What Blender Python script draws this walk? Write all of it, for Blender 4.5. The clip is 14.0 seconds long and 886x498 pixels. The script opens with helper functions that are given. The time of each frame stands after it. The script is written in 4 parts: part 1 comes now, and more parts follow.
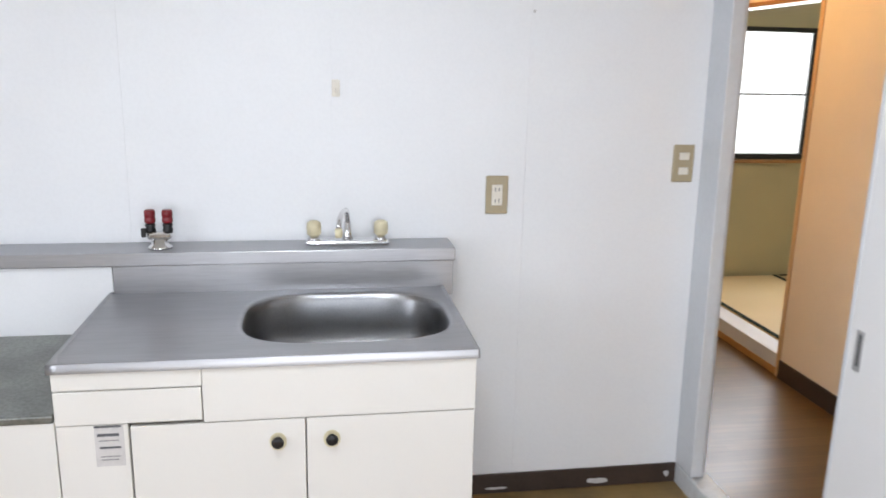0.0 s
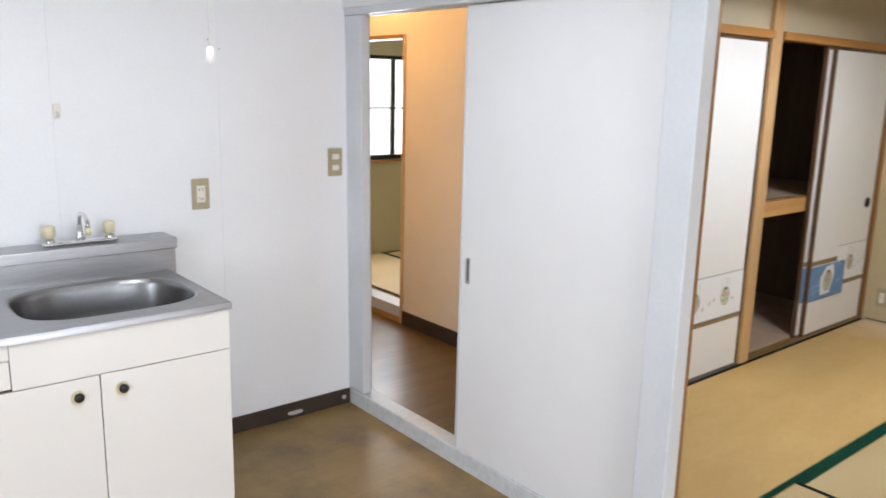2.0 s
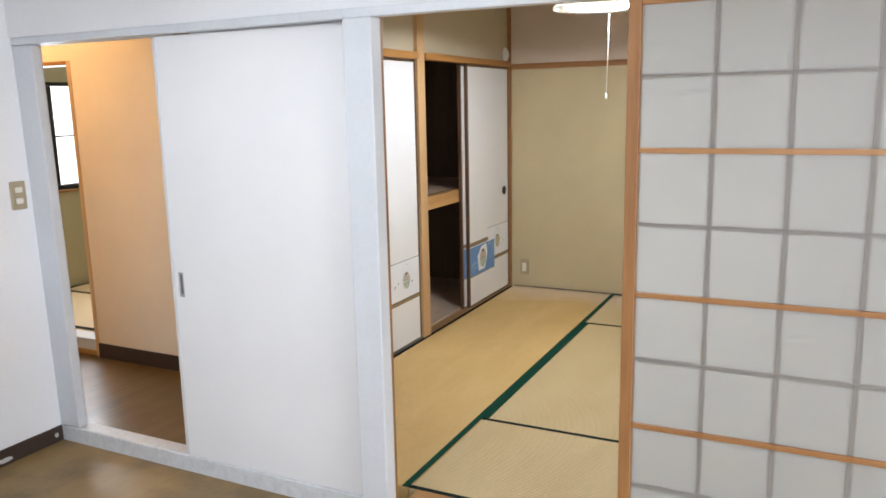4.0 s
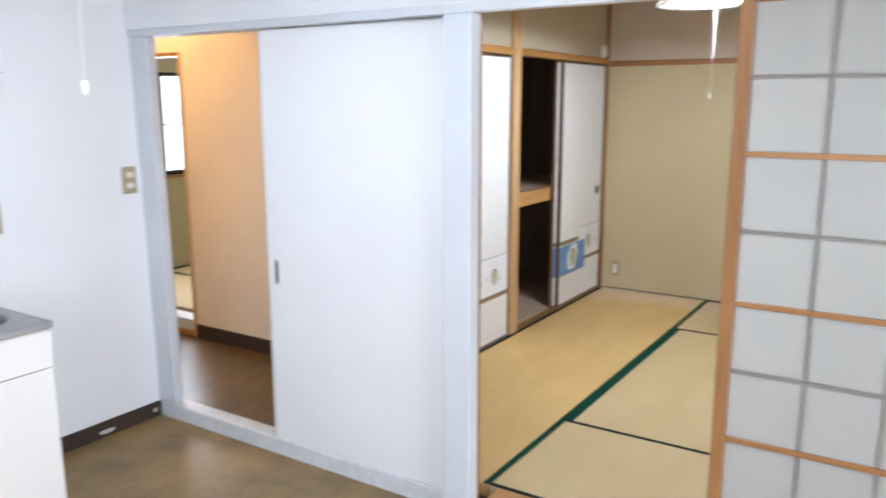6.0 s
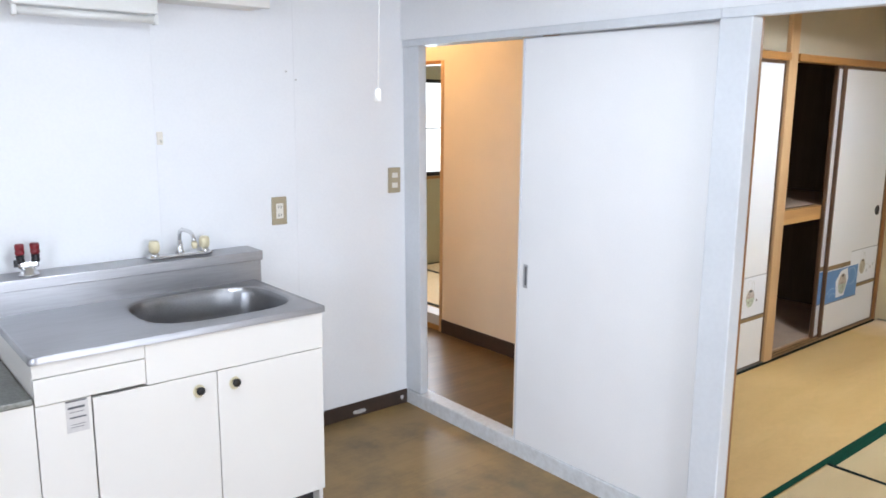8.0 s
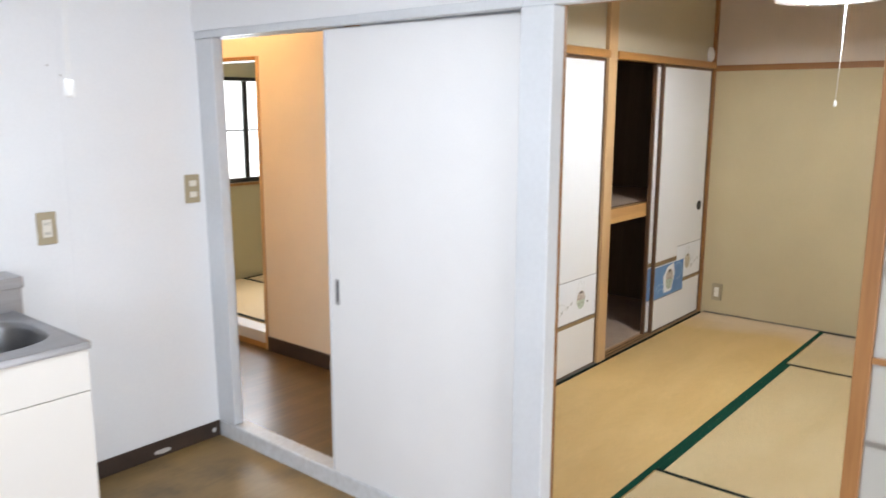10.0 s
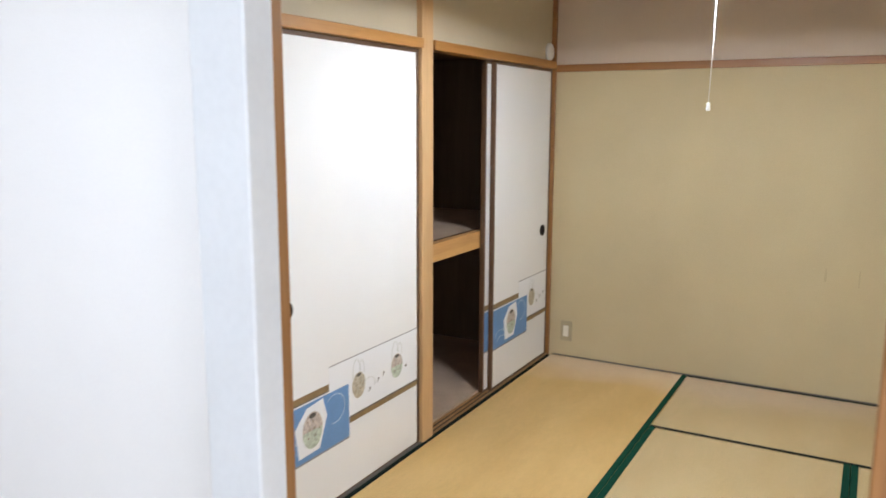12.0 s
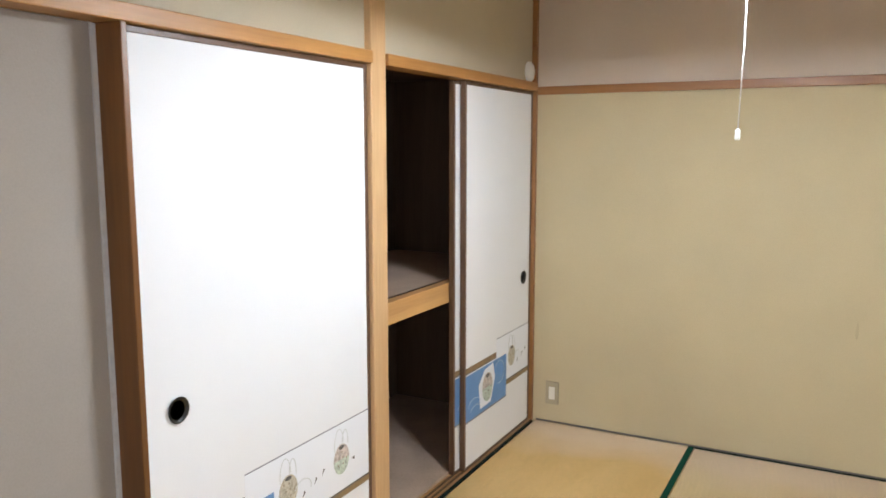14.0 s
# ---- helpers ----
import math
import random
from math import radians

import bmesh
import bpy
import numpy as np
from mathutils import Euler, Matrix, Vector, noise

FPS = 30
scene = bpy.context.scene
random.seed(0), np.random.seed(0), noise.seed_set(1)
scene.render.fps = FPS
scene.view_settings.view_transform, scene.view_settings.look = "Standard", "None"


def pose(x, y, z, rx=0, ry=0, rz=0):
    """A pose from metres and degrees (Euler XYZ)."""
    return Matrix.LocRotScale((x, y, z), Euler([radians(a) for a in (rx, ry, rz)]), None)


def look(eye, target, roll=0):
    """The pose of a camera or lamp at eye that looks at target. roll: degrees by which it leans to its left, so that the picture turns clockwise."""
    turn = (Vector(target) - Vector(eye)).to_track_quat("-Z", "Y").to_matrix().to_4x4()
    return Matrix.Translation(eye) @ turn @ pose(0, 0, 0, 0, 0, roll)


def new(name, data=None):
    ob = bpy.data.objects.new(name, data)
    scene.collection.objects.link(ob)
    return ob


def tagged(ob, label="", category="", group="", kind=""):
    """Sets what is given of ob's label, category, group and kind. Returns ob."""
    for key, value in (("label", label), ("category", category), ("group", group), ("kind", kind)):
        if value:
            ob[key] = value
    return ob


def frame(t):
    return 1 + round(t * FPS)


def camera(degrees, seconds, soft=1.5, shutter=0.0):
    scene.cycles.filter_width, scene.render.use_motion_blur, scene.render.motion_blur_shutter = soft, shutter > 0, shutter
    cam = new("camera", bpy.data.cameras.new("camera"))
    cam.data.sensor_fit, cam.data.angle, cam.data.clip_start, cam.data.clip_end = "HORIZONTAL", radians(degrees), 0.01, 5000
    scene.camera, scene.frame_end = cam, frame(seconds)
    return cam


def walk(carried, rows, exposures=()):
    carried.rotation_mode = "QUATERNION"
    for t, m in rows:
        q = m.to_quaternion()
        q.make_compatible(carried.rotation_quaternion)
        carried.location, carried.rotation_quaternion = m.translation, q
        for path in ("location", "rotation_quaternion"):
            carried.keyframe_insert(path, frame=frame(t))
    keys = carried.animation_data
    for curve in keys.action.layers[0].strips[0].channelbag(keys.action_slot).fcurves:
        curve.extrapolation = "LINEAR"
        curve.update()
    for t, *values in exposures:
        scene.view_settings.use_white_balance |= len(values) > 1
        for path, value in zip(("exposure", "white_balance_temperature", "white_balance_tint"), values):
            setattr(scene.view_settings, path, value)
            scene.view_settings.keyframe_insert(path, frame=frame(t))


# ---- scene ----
cam = camera(59.5, 14.0, soft=1.7, shutter=0.5)
PATH = [
    (0, (0.207, 0.341, 1.444), (0.523, 2.262, 0.983), 1.2),
    (0.5, (0.092, 0.169, 1.485), (0.591, 2.05, 1.023), 1.9),
    (1, (-0.13, 0.051, 1.468), (0.753, 1.801, 1.068), -0.9),
    (1.5, (-0.266, -0.066, 1.475), (0.863, 1.54, 1.09), 1.0),
    (2, (-0.43, -0.246, 1.485), (0.818, 1.262, 1.076), 1.4),
    (2.5, (-0.609, -0.258, 1.49), (0.814, 1.101, 1.128), 0.0),
    (3, (-0.785, -0.278, 1.476), (0.789, 0.895, 1.095), -1.0),
    (3.5, (-0.813, -0.371, 1.48), (0.909, 0.583, 1.13), -1.5),
    (3.7, (-0.795, -0.392, 1.5), (0.968, 0.477, 1.13), -1.2),
    (5.8, (-0.785, -0.378, 1.504), (0.917, 0.606, 1.136), -0.3),
    (6, (-0.789, -0.374, 1.506), (0.862, 0.689, 1.126), -0.1),
    (6.5, (-0.806, -0.356, 1.513), (0.72, 0.883, 1.147), 0.7),
    (7, (-0.818, -0.341, 1.513), (0.52, 1.1, 1.152), 0.6),
    (7.2, (-0.829, -0.335, 1.512), (0.418, 1.186, 1.15), 0.6),
    (9.3, (-0.728, -0.279, 1.503), (0.663, 1.089, 1.062), -1.4),
    (9.5, (-0.691, -0.243, 1.496), (0.765, 1.051, 1.046), -0.8),
    (10, (-0.48, -0.248, 1.501), (1.031, 1.011, 1.139), 0.2),
    (10.5, (-0.246, -0.154, 1.501), (1.375, 0.949, 1.11), 0.6),
    (11, (0.005, -0.02, 1.491), (1.734, 0.922, 1.138), -0.6),
    (11.5, (0.295, 0.037, 1.496), (2.004, 1.028, 1.189), -0.6),
    (12, (0.547, 0.137, 1.482), (2.271, 1.094, 1.147), 0.2),
    (12.2, (0.645, 0.19, 1.5), (2.412, 1.076, 1.196), -0.4),
    (12.5, (0.779, 0.234, 1.483), (2.558, 1.099, 1.185), -1.4),
    (13, (1.009, 0.259, 1.491), (2.692, 1.316, 1.267), 0.7),
    (13.5, (1.114, 0.289, 1.5), (2.829, 1.286, 1.246), 0.9),
    (14, (1.152, 0.367, 1.493), (2.906, 1.292, 1.227), -0.0),
]
EXPOSURES = [(0.0, -0.1, 6420, 10), (0.5, -0.1, 6420, 10), (1.5, -0.1, 6450, 10), (2.5, -0.08, 6480, 10), (3.5, -0.05, 6450, 10), (6.0, 0.15, 6000, 10), (6.5, 0.17, 5900, 10), (7.2, 0.1, 5950, 10), (9.5, 0.08, 6300, 10), (10.5, 0.08, 6400, 10), (12.0, 0.12, 6300, 10), (13.0, 0.2, 6300, 10), (14.0, 0.3, 6120, 10)]
walk(cam, [(t, look(eye, target, roll)) for t, eye, target, roll in PATH], EXPOSURES)



# ---- world, sun, large lights ----
world = bpy.data.worlds.new("world")
scene.world = world
world.use_nodes = True
wn = world.node_tree.nodes
sky = wn.new("ShaderNodeTexSky")
sky.sky_type = "NISHITA"
sky.sun_disc = False
sky.sun_elevation, sky.sun_rotation = radians(38), radians(195)
world.node_tree.links.new(sky.outputs[0], wn["Background"].inputs[0])
wn["Background"].inputs[1].default_value = 0.12

sun_data = bpy.data.lights.new("sun", "SUN")
sun_data.energy, sun_data.angle, sun_data.color = 0.8, radians(14), (1.0, 0.96, 0.9)
new("sun", sun_data).matrix_world = look((1.5, -9, 8), (0.5, 0, 0))


def area(name, w, h, power, color, m):
    d = bpy.data.lights.new(name, "AREA")
    d.shape, d.size, d.size_y, d.energy, d.color = "RECTANGLE", w, h, power, color
    ob = new(name, d)
    ob.matrix_world = m
    return ob


WEST_Y = -0.9
DAY = (0.86, 0.905, 1.0)
area("window_light_kitchen_south", 1.9, 1.65, 50, DAY, look((0.30, -1.86, 0.95), (0.35, 2.0, 0.75)))
area("window_light_kitchen_west", 1.9, 1.2, 54, DAY, look((-3.12, WEST_Y, 1.45), (2.0, WEST_Y + 0.3, 1.0)))
area("window_light_north_room", 1.6, 0.75, 34, DAY, look((3.4, 4.97, 1.31), (3.2, 0.0, 0.9)))

# ---- materials ----


def mat(name, color, rough=0.6, metal=0.0, vary=0.06, scale=6.0, bump=0.05, bump_scale=120.0, spec=0.5, stretch=(1, 1, 1), dark=None):
    """Plain coloured surface with broad stains and fine relief."""
    m = bpy.data.materials.new(name)
    m.use_nodes = True
    nt = m.node_tree
    n, l = nt.nodes, nt.links
    b = n["Principled BSDF"]
    tc = n.new("ShaderNodeTexCoord")
    mp = n.new("ShaderNodeMapping")
    mp.inputs["Scale"].default_value = stretch
    l.new(tc.outputs["Object"], mp.inputs[0])
    broad = n.new("ShaderNodeTexNoise")
    broad.inputs["Scale"].default_value, broad.inputs["Detail"].default_value = scale, 5
    fine = n.new("ShaderNodeTexNoise")
    fine.inputs["Scale"].default_value, fine.inputs["Detail"].default_value = bump_scale, 3
    l.new(mp.outputs[0], broad.inputs[0])
    l.new(mp.outputs[0], fine.inputs[0])
    ramp = n.new("ShaderNodeValToRGB")
    c = Vector(color)
    d = Vector(dark) if dark else c * (1 - 2.2 * vary)
    ramp.color_ramp.elements[0].position, ramp.color_ramp.elements[1].position = 0.3, 0.7
    ramp.color_ramp.elements[0].color = (*d, 1)
    ramp.color_ramp.elements[1].color = (*c, 1)
    l.new(broad.outputs[0], ramp.inputs[0])
    mix = n.new("ShaderNodeMix")
    mix.data_type, mix.blend_type = "RGBA", "MULTIPLY"
    mix.inputs["Factor"].default_value = min(1.0, vary * 4)
    fr = n.new("ShaderNodeValToRGB")
    fr.color_ramp.elements[0].position, fr.color_ramp.elements[1].position = 0.35, 0.6
    fr.color_ramp.elements[0].color = (0.75, 0.75, 0.75, 1)
    l.new(fine.outputs[0], fr.inputs[0])
    l.new(ramp.outputs[0], mix.inputs[6])
    l.new(fr.outputs[0], mix.inputs[7])
    l.new(mix.outputs[2], b.inputs["Base Color"])
    bp = n.new("ShaderNodeBump")
    bp.inputs["Strength"].default_value, bp.inputs["Distance"].default_value = bump, 0.002
    l.new(fine.outputs[0], bp.inputs["Height"])
    l.new(bp.outputs[0], b.inputs["Normal"])
    mr = n.new("ShaderNodeMapRange")
    mr.inputs["To Min"].default_value, mr.inputs["To Max"].default_value = max(0.02, rough - 0.06), min(1, rough + 0.06)
    l.new(broad.outputs[0], mr.inputs[0])
    l.new(mr.outputs[0], b.inputs["Roughness"])
    b.inputs["Metallic"].default_value = metal
    b.inputs["Specular IOR Level"].default_value = spec
    return m


def wood(name, light, dark, rough=0.45, axis="Z", rings=9.0, bump=0.08):
    """Straight-grained wood, the grain along the given axis."""
    s = {"X": (0.06, 1, 1), "Y": (1, 0.06, 1), "Z": (1, 1, 0.06)}[axis]
    m = bpy.data.materials.new(name)
    m.use_nodes = True
    n, l = m.node_tree.nodes, m.node_tree.links
    b = n["Principled BSDF"]
    tc, mp = n.new("ShaderNodeTexCoord"), n.new("ShaderNodeMapping")
    mp.inputs["Scale"].default_value = s
    info, add = n.new("ShaderNodeObjectInfo"), n.new("ShaderNodeVectorMath")
    l.new(tc.outputs["Object"], add.inputs[0])
    l.new(info.outputs["Random"], add.inputs[1])
    l.new(add.outputs[0], mp.inputs[0])
    a = n.new("ShaderNodeTexNoise")
    a.inputs["Scale"].default_value, a.inputs["Detail"].default_value, a.inputs["Distortion"].default_value = rings, 6, 0.6
    f = n.new("ShaderNodeTexNoise")
    f.inputs["Scale"].default_value, f.inputs["Detail"].default_value = rings * 14, 3
    l.new(mp.outputs[0], a.inputs[0])
    l.new(mp.outputs[0], f.inputs[0])
    mx = n.new("ShaderNodeMath")
    mx.operation = "MULTIPLY_ADD"
    mx.inputs[1].default_value = 0.35
    l.new(f.outputs[0], mx.inputs[0])
    l.new(a.outputs[0], mx.inputs[2])
    r = n.new("ShaderNodeValToRGB")
    r.color_ramp.elements[0].position, r.color_ramp.elements[1].position = 0.48, 0.88
    r.color_ramp.elements[0].color, r.color_ramp.elements[1].color = (*dark, 1), (*light, 1)
    l.new(mx.outputs[0], r.inputs[0])
    l.new(r.outputs[0], b.inputs["Base Color"])
    bp = n.new("ShaderNodeBump")
    bp.inputs["Strength"].default_value, bp.inputs["Distance"].default_value = bump, 0.001
    l.new(f.outputs[0], bp.inputs["Height"])
    l.new(bp.outputs[0], b.inputs["Normal"])
    b.inputs["Roughness"].default_value = rough
    return m


WHITE_WALL = mat("white_wallboard", (0.84, 0.85, 0.87), 0.42, vary=0.018, scale=2.2, bump=0.05, bump_scale=90)
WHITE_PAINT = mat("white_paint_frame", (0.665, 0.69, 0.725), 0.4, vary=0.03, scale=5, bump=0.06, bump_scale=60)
DOOR_WHITE = mat("white_door_sheet", (0.86, 0.86, 0.87), 0.38, vary=0.015, scale=3, bump=0.06, bump_scale=150)
SILL_PAINT = mat("scuffed_white_sill_paint", (0.70, 0.72, 0.745), 0.45, vary=0.03, scale=30, bump=0.12, bump_scale=60, dark=(0.60, 0.61, 0.62))
STICKER = mat("pale_sticker_paper", (0.66, 0.63, 0.61), 0.6, vary=0.04, scale=60)
CEIL = mat("ceiling_board", (0.78, 0.77, 0.74), 0.8, vary=0.03, scale=4)
SALMON = mat("salmon_wallpaper", (0.87, 0.745, 0.585), 0.7, vary=0.03, scale=3, bump=0.1, bump_scale=160)
BEIGE = mat("sand_beige_fibre_wall", (0.55, 0.455, 0.28), 0.9, vary=0.04, scale=2.4, bump=0.3, bump_scale=260)
BEIGE_UP = mat("upper_beige_fibre_wall", (0.52, 0.455, 0.335), 0.9, vary=0.04, scale=2.4, bump=0.3, bump_scale=260)
# Side wall beside the closet: its shade is put into this darker colour.
SIDE_SHADED = mat("shaded_beige_fibre_wall", (0.34, 0.30, 0.265), 0.9, vary=0.04, scale=2.4, bump=0.3, bump_scale=260)
PINKISH = mat("pinkish_beige_upper_wall", (0.60, 0.50, 0.405), 0.9, vary=0.04, scale=2.4, bump=0.3, bump_scale=260)
GREENISH = mat("green_beige_fibre_wall", (0.46, 0.42, 0.28), 0.9, vary=0.04, scale=2.4, bump=0.3, bump_scale=260)
CABINET = mat("cream_cabinet_board", (0.80, 0.77, 0.725), 0.4, vary=0.007, scale=4, bump=0.03)
CREAM = mat("cream_plastic", (0.76, 0.68, 0.46), 0.4, vary=0.05, scale=30)
PLATE = mat("tan_switch_plate", (0.42, 0.35, 0.23), 0.45, vary=0.04, scale=20)
SWITCH = mat("ivory_switch", (0.78, 0.74, 0.66), 0.4, vary=0.02, scale=30)
BLACK = mat("black_lacquer", (0.012, 0.011, 0.012), 0.3, vary=0.1, scale=20)
BLACK_PLASTIC = mat("black_kickboard", (0.02, 0.02, 0.022), 0.5, vary=0.1)
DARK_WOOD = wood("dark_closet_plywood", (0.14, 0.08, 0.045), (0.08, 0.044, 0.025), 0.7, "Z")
CLOSET_FLOOR = mat("grey_closet_board", (0.50, 0.375, 0.28), 0.8, vary=0.08, scale=5)
BROWN_FRAME = wood("dark_brown_lacquered_frame", (0.14, 0.075, 0.04), (0.085, 0.042, 0.022), 0.4, "Z")
BROWN_FRAME_X = wood("dark_brown_lacquered_rail", (0.14, 0.075, 0.04), (0.085, 0.042, 0.022), 0.4, "X")
POST_WOOD = wood("pale_cedar_post", (0.63, 0.42, 0.22), (0.48, 0.29, 0.135), 0.5, "Z")
POST_DARK = wood("orange_brown_jamb", (0.36, 0.18, 0.065), (0.22, 0.10, 0.035), 0.45, "Z")
RAIL_X = wood("orange_brown_rail", (0.49, 0.25, 0.075), (0.35, 0.16, 0.042), 0.45, "X")
RAIL_Y = wood("brown_moulding", (0.34, 0.155, 0.05), (0.23, 0.098, 0.03), 0.45, "Y")
BEAM_X = wood("light_orange_beam", (0.58, 0.33, 0.12), (0.44, 0.23, 0.08), 0.5, "X")
SILL_X = wood("worn_brown_sill", (0.30, 0.17, 0.075), (0.18, 0.09, 0.04), 0.45, "X")
SILL_GREY = mat("dark_grey_sill_wood", (0.13, 0.115, 0.10), 0.55, vary=0.08, scale=12)
SILL_RIDGE = wood("worn_orange_sill_ridge", (0.42, 0.24, 0.10), (0.26, 0.13, 0.05), 0.4, "X")
SILL_DARK = wood("dark_sill_edge", (0.10, 0.05, 0.025), (0.05, 0.025, 0.012), 0.5, "X")
# Closet jamb wood, darkened to carry the shade on its west face.
JAMB = wood("shaded_orange_jamb", (0.205, 0.085, 0.022), (0.125, 0.05, 0.013), 0.4, "Z")
SILL_Y = wood("orange_sill", (0.5, 0.27, 0.1), (0.36, 0.18, 0.06), 0.45, "Y")
BASE_X = mat("dark_brown_vinyl_baseboard", (0.055, 0.035, 0.026), 0.45, vary=0.12, scale=12)
LATTICE_Z = wood("orange_brown_door_stile", (0.38, 0.185, 0.065), (0.24, 0.105, 0.035), 0.42, "Z")
LATTICE_Y = wood("orange_brown_door_rail", (0.42, 0.21, 0.075), (0.28, 0.125, 0.04), 0.42, "Y")
BORDER = mat("green_tatami_cloth", (0.007, 0.062, 0.038), 0.9, spec=0.12, vary=0.12, scale=40, bump=0.3, bump_scale=500)
BORDER_DARK = mat("dark_green_tatami_cloth", (0.012, 0.022, 0.018), 0.9, spec=0.12, vary=0.12, scale=40, bump=0.3, bump_scale=500)
PAPER = mat("white_fusuma_paper", (0.80, 0.805, 0.825), 0.75, vary=0.012, scale=3, bump=0.1, bump_scale=220)
PAPER_PANEL = mat("pale_printed_paper", (0.80, 0.82, 0.87), 0.7, vary=0.012, scale=5)
BLUE = mat("blue_printed_paper", (0.15, 0.30, 0.58), 0.7, vary=0.06, scale=9)
GOLD = mat("brown_gold_printed_strip", (0.32, 0.215, 0.10), 0.6, vary=0.14, scale=14)
LINE = mat("grey_printed_line", (0.28, 0.28, 0.32), 0.7)
BALL_TAN = mat("tan_printed_ball", (0.64, 0.58, 0.46), 0.7, vary=0.2, scale=60)
BALL_GREEN = mat("green_printed_ball", (0.64, 0.73, 0.62), 0.7, vary=0.2, scale=60)
BALL_PINK = mat("pink_printed_ball", (0.68, 0.59, 0.54), 0.7, vary=0.2, scale=60)
CORD_PRINT = mat("pale_printed_cord", (0.66, 0.68, 0.68), 0.7)
CORD_BLUE = mat("light_blue_printed_cord", (0.50, 0.64, 0.80), 0.7)
DOT = mat("brown_printed_dot", (0.30, 0.24, 0.18), 0.7)
INK = mat("dark_printed_dot", (0.10, 0.09, 0.08), 0.7)
WHITE_PLASTIC = mat("white_plastic", (0.82, 0.82, 0.80), 0.35, vary=0.02, scale=20)
RED = mat("dark_red_cap", (0.22, 0.012, 0.018), 0.3, vary=0.1, scale=40)
LABEL = mat("grey_label_paper", (0.58, 0.57, 0.56), 0.6, vary=0.05, scale=40)
LABEL_INK = mat("dark_label_print", (0.12, 0.12, 0.13), 0.6)
ALU_BLACK = mat("dark_bronze_sash", (0.03, 0.028, 0.026), 0.4, 0.4, vary=0.08)
CHROME = mat("chrome", (0.75, 0.75, 0.76), 0.12, 1.0, vary=0.02, scale=20, bump=0.0)
STEEL = mat("brushed_stainless", (0.46, 0.46, 0.475), 0.36, 1.0, vary=0.08, scale=7, bump=0.02, bump_scale=160, stretch=(0.07, 1, 1))
# Basin steel, a darker tone than the worktop's STEEL.
STEEL_BASIN = mat("darker_basin_steel", (0.34, 0.34, 0.345), 0.31, 1.0, vary=0.08, scale=9, bump=0.03, bump_scale=180)
STEEL_OLD = mat("dull_stained_stainless", (0.39, 0.40, 0.375), 0.42, 1.0, vary=0.2, scale=5, bump=0.05, bump_scale=120)
PULL_GREY = mat("grey_metal_pull", (0.58, 0.58, 0.60), 0.35, 0.8, vary=0.05)


def tatami_mat(name, c1, c2, ribs, relief):
    """Woven rush: streaky colour, darker between fine ribs, paler and pinker towards the east wall."""
    m = mat(name, c1, 0.62, vary=0.05, scale=3.0, bump=0.0, bump_scale=40, dark=c2, stretch=(0.7, 2.0, 1))
    n, l = m.node_tree.nodes, m.node_tree.links
    b = n["Principled BSDF"]
    tc, w = n.new("ShaderNodeTexCoord"), n.new("ShaderNodeTexWave")
    w.bands_direction = "X"
    w.inputs["Scale"].default_value, w.inputs["Distortion"].default_value = ribs, 0.25
    l.new(tc.outputs["Object"], w.inputs[0])
    bp = n.new("ShaderNodeBump")
    bp.inputs["Strength"].default_value, bp.inputs["Distance"].default_value = relief, 0.002
    l.new(w.outputs[0], bp.inputs["Height"])
    l.new(bp.outputs[0], b.inputs["Normal"])
    # Blend to a pale pinkish tone over the last strip before XE.
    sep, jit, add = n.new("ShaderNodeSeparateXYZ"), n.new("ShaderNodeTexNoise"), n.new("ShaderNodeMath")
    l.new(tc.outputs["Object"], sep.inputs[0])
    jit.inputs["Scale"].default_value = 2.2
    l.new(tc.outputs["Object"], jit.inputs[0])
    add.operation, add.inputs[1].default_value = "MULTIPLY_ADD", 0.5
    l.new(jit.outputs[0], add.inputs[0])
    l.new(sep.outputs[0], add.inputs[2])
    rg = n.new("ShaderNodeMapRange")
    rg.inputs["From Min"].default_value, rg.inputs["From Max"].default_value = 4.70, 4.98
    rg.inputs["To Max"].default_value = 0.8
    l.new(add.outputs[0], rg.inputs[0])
    east_tone = n.new("ShaderNodeMix")
    east_tone.data_type = "RGBA"
    l.new(rg.outputs[0], east_tone.inputs["Factor"])
    l.new(b.inputs["Base Color"].links[0].from_socket, east_tone.inputs[6])
    east_tone.inputs[7].default_value = (0.80, 0.64, 0.47, 1)
    rib, tone = n.new("ShaderNodeMix"), n.new("ShaderNodeMapRange")
    rib.data_type, rib.blend_type = "RGBA", "MULTIPLY"
    rib.inputs["Factor"].default_value = 1.0
    tone.inputs["To Min"].default_value, tone.inputs["To Max"].default_value = 1.0 - 0.9 * relief, 1.0
    l.new(w.outputs[0], tone.inputs[0])
    l.new(east_tone.outputs[2], rib.inputs[6])
    l.new(tone.outputs[0], rib.inputs[7])
    l.new(rib.outputs[2], b.inputs["Base Color"])
    return m


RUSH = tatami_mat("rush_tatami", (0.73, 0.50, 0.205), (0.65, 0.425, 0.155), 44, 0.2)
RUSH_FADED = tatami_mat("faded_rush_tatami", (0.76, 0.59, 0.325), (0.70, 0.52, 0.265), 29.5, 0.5)


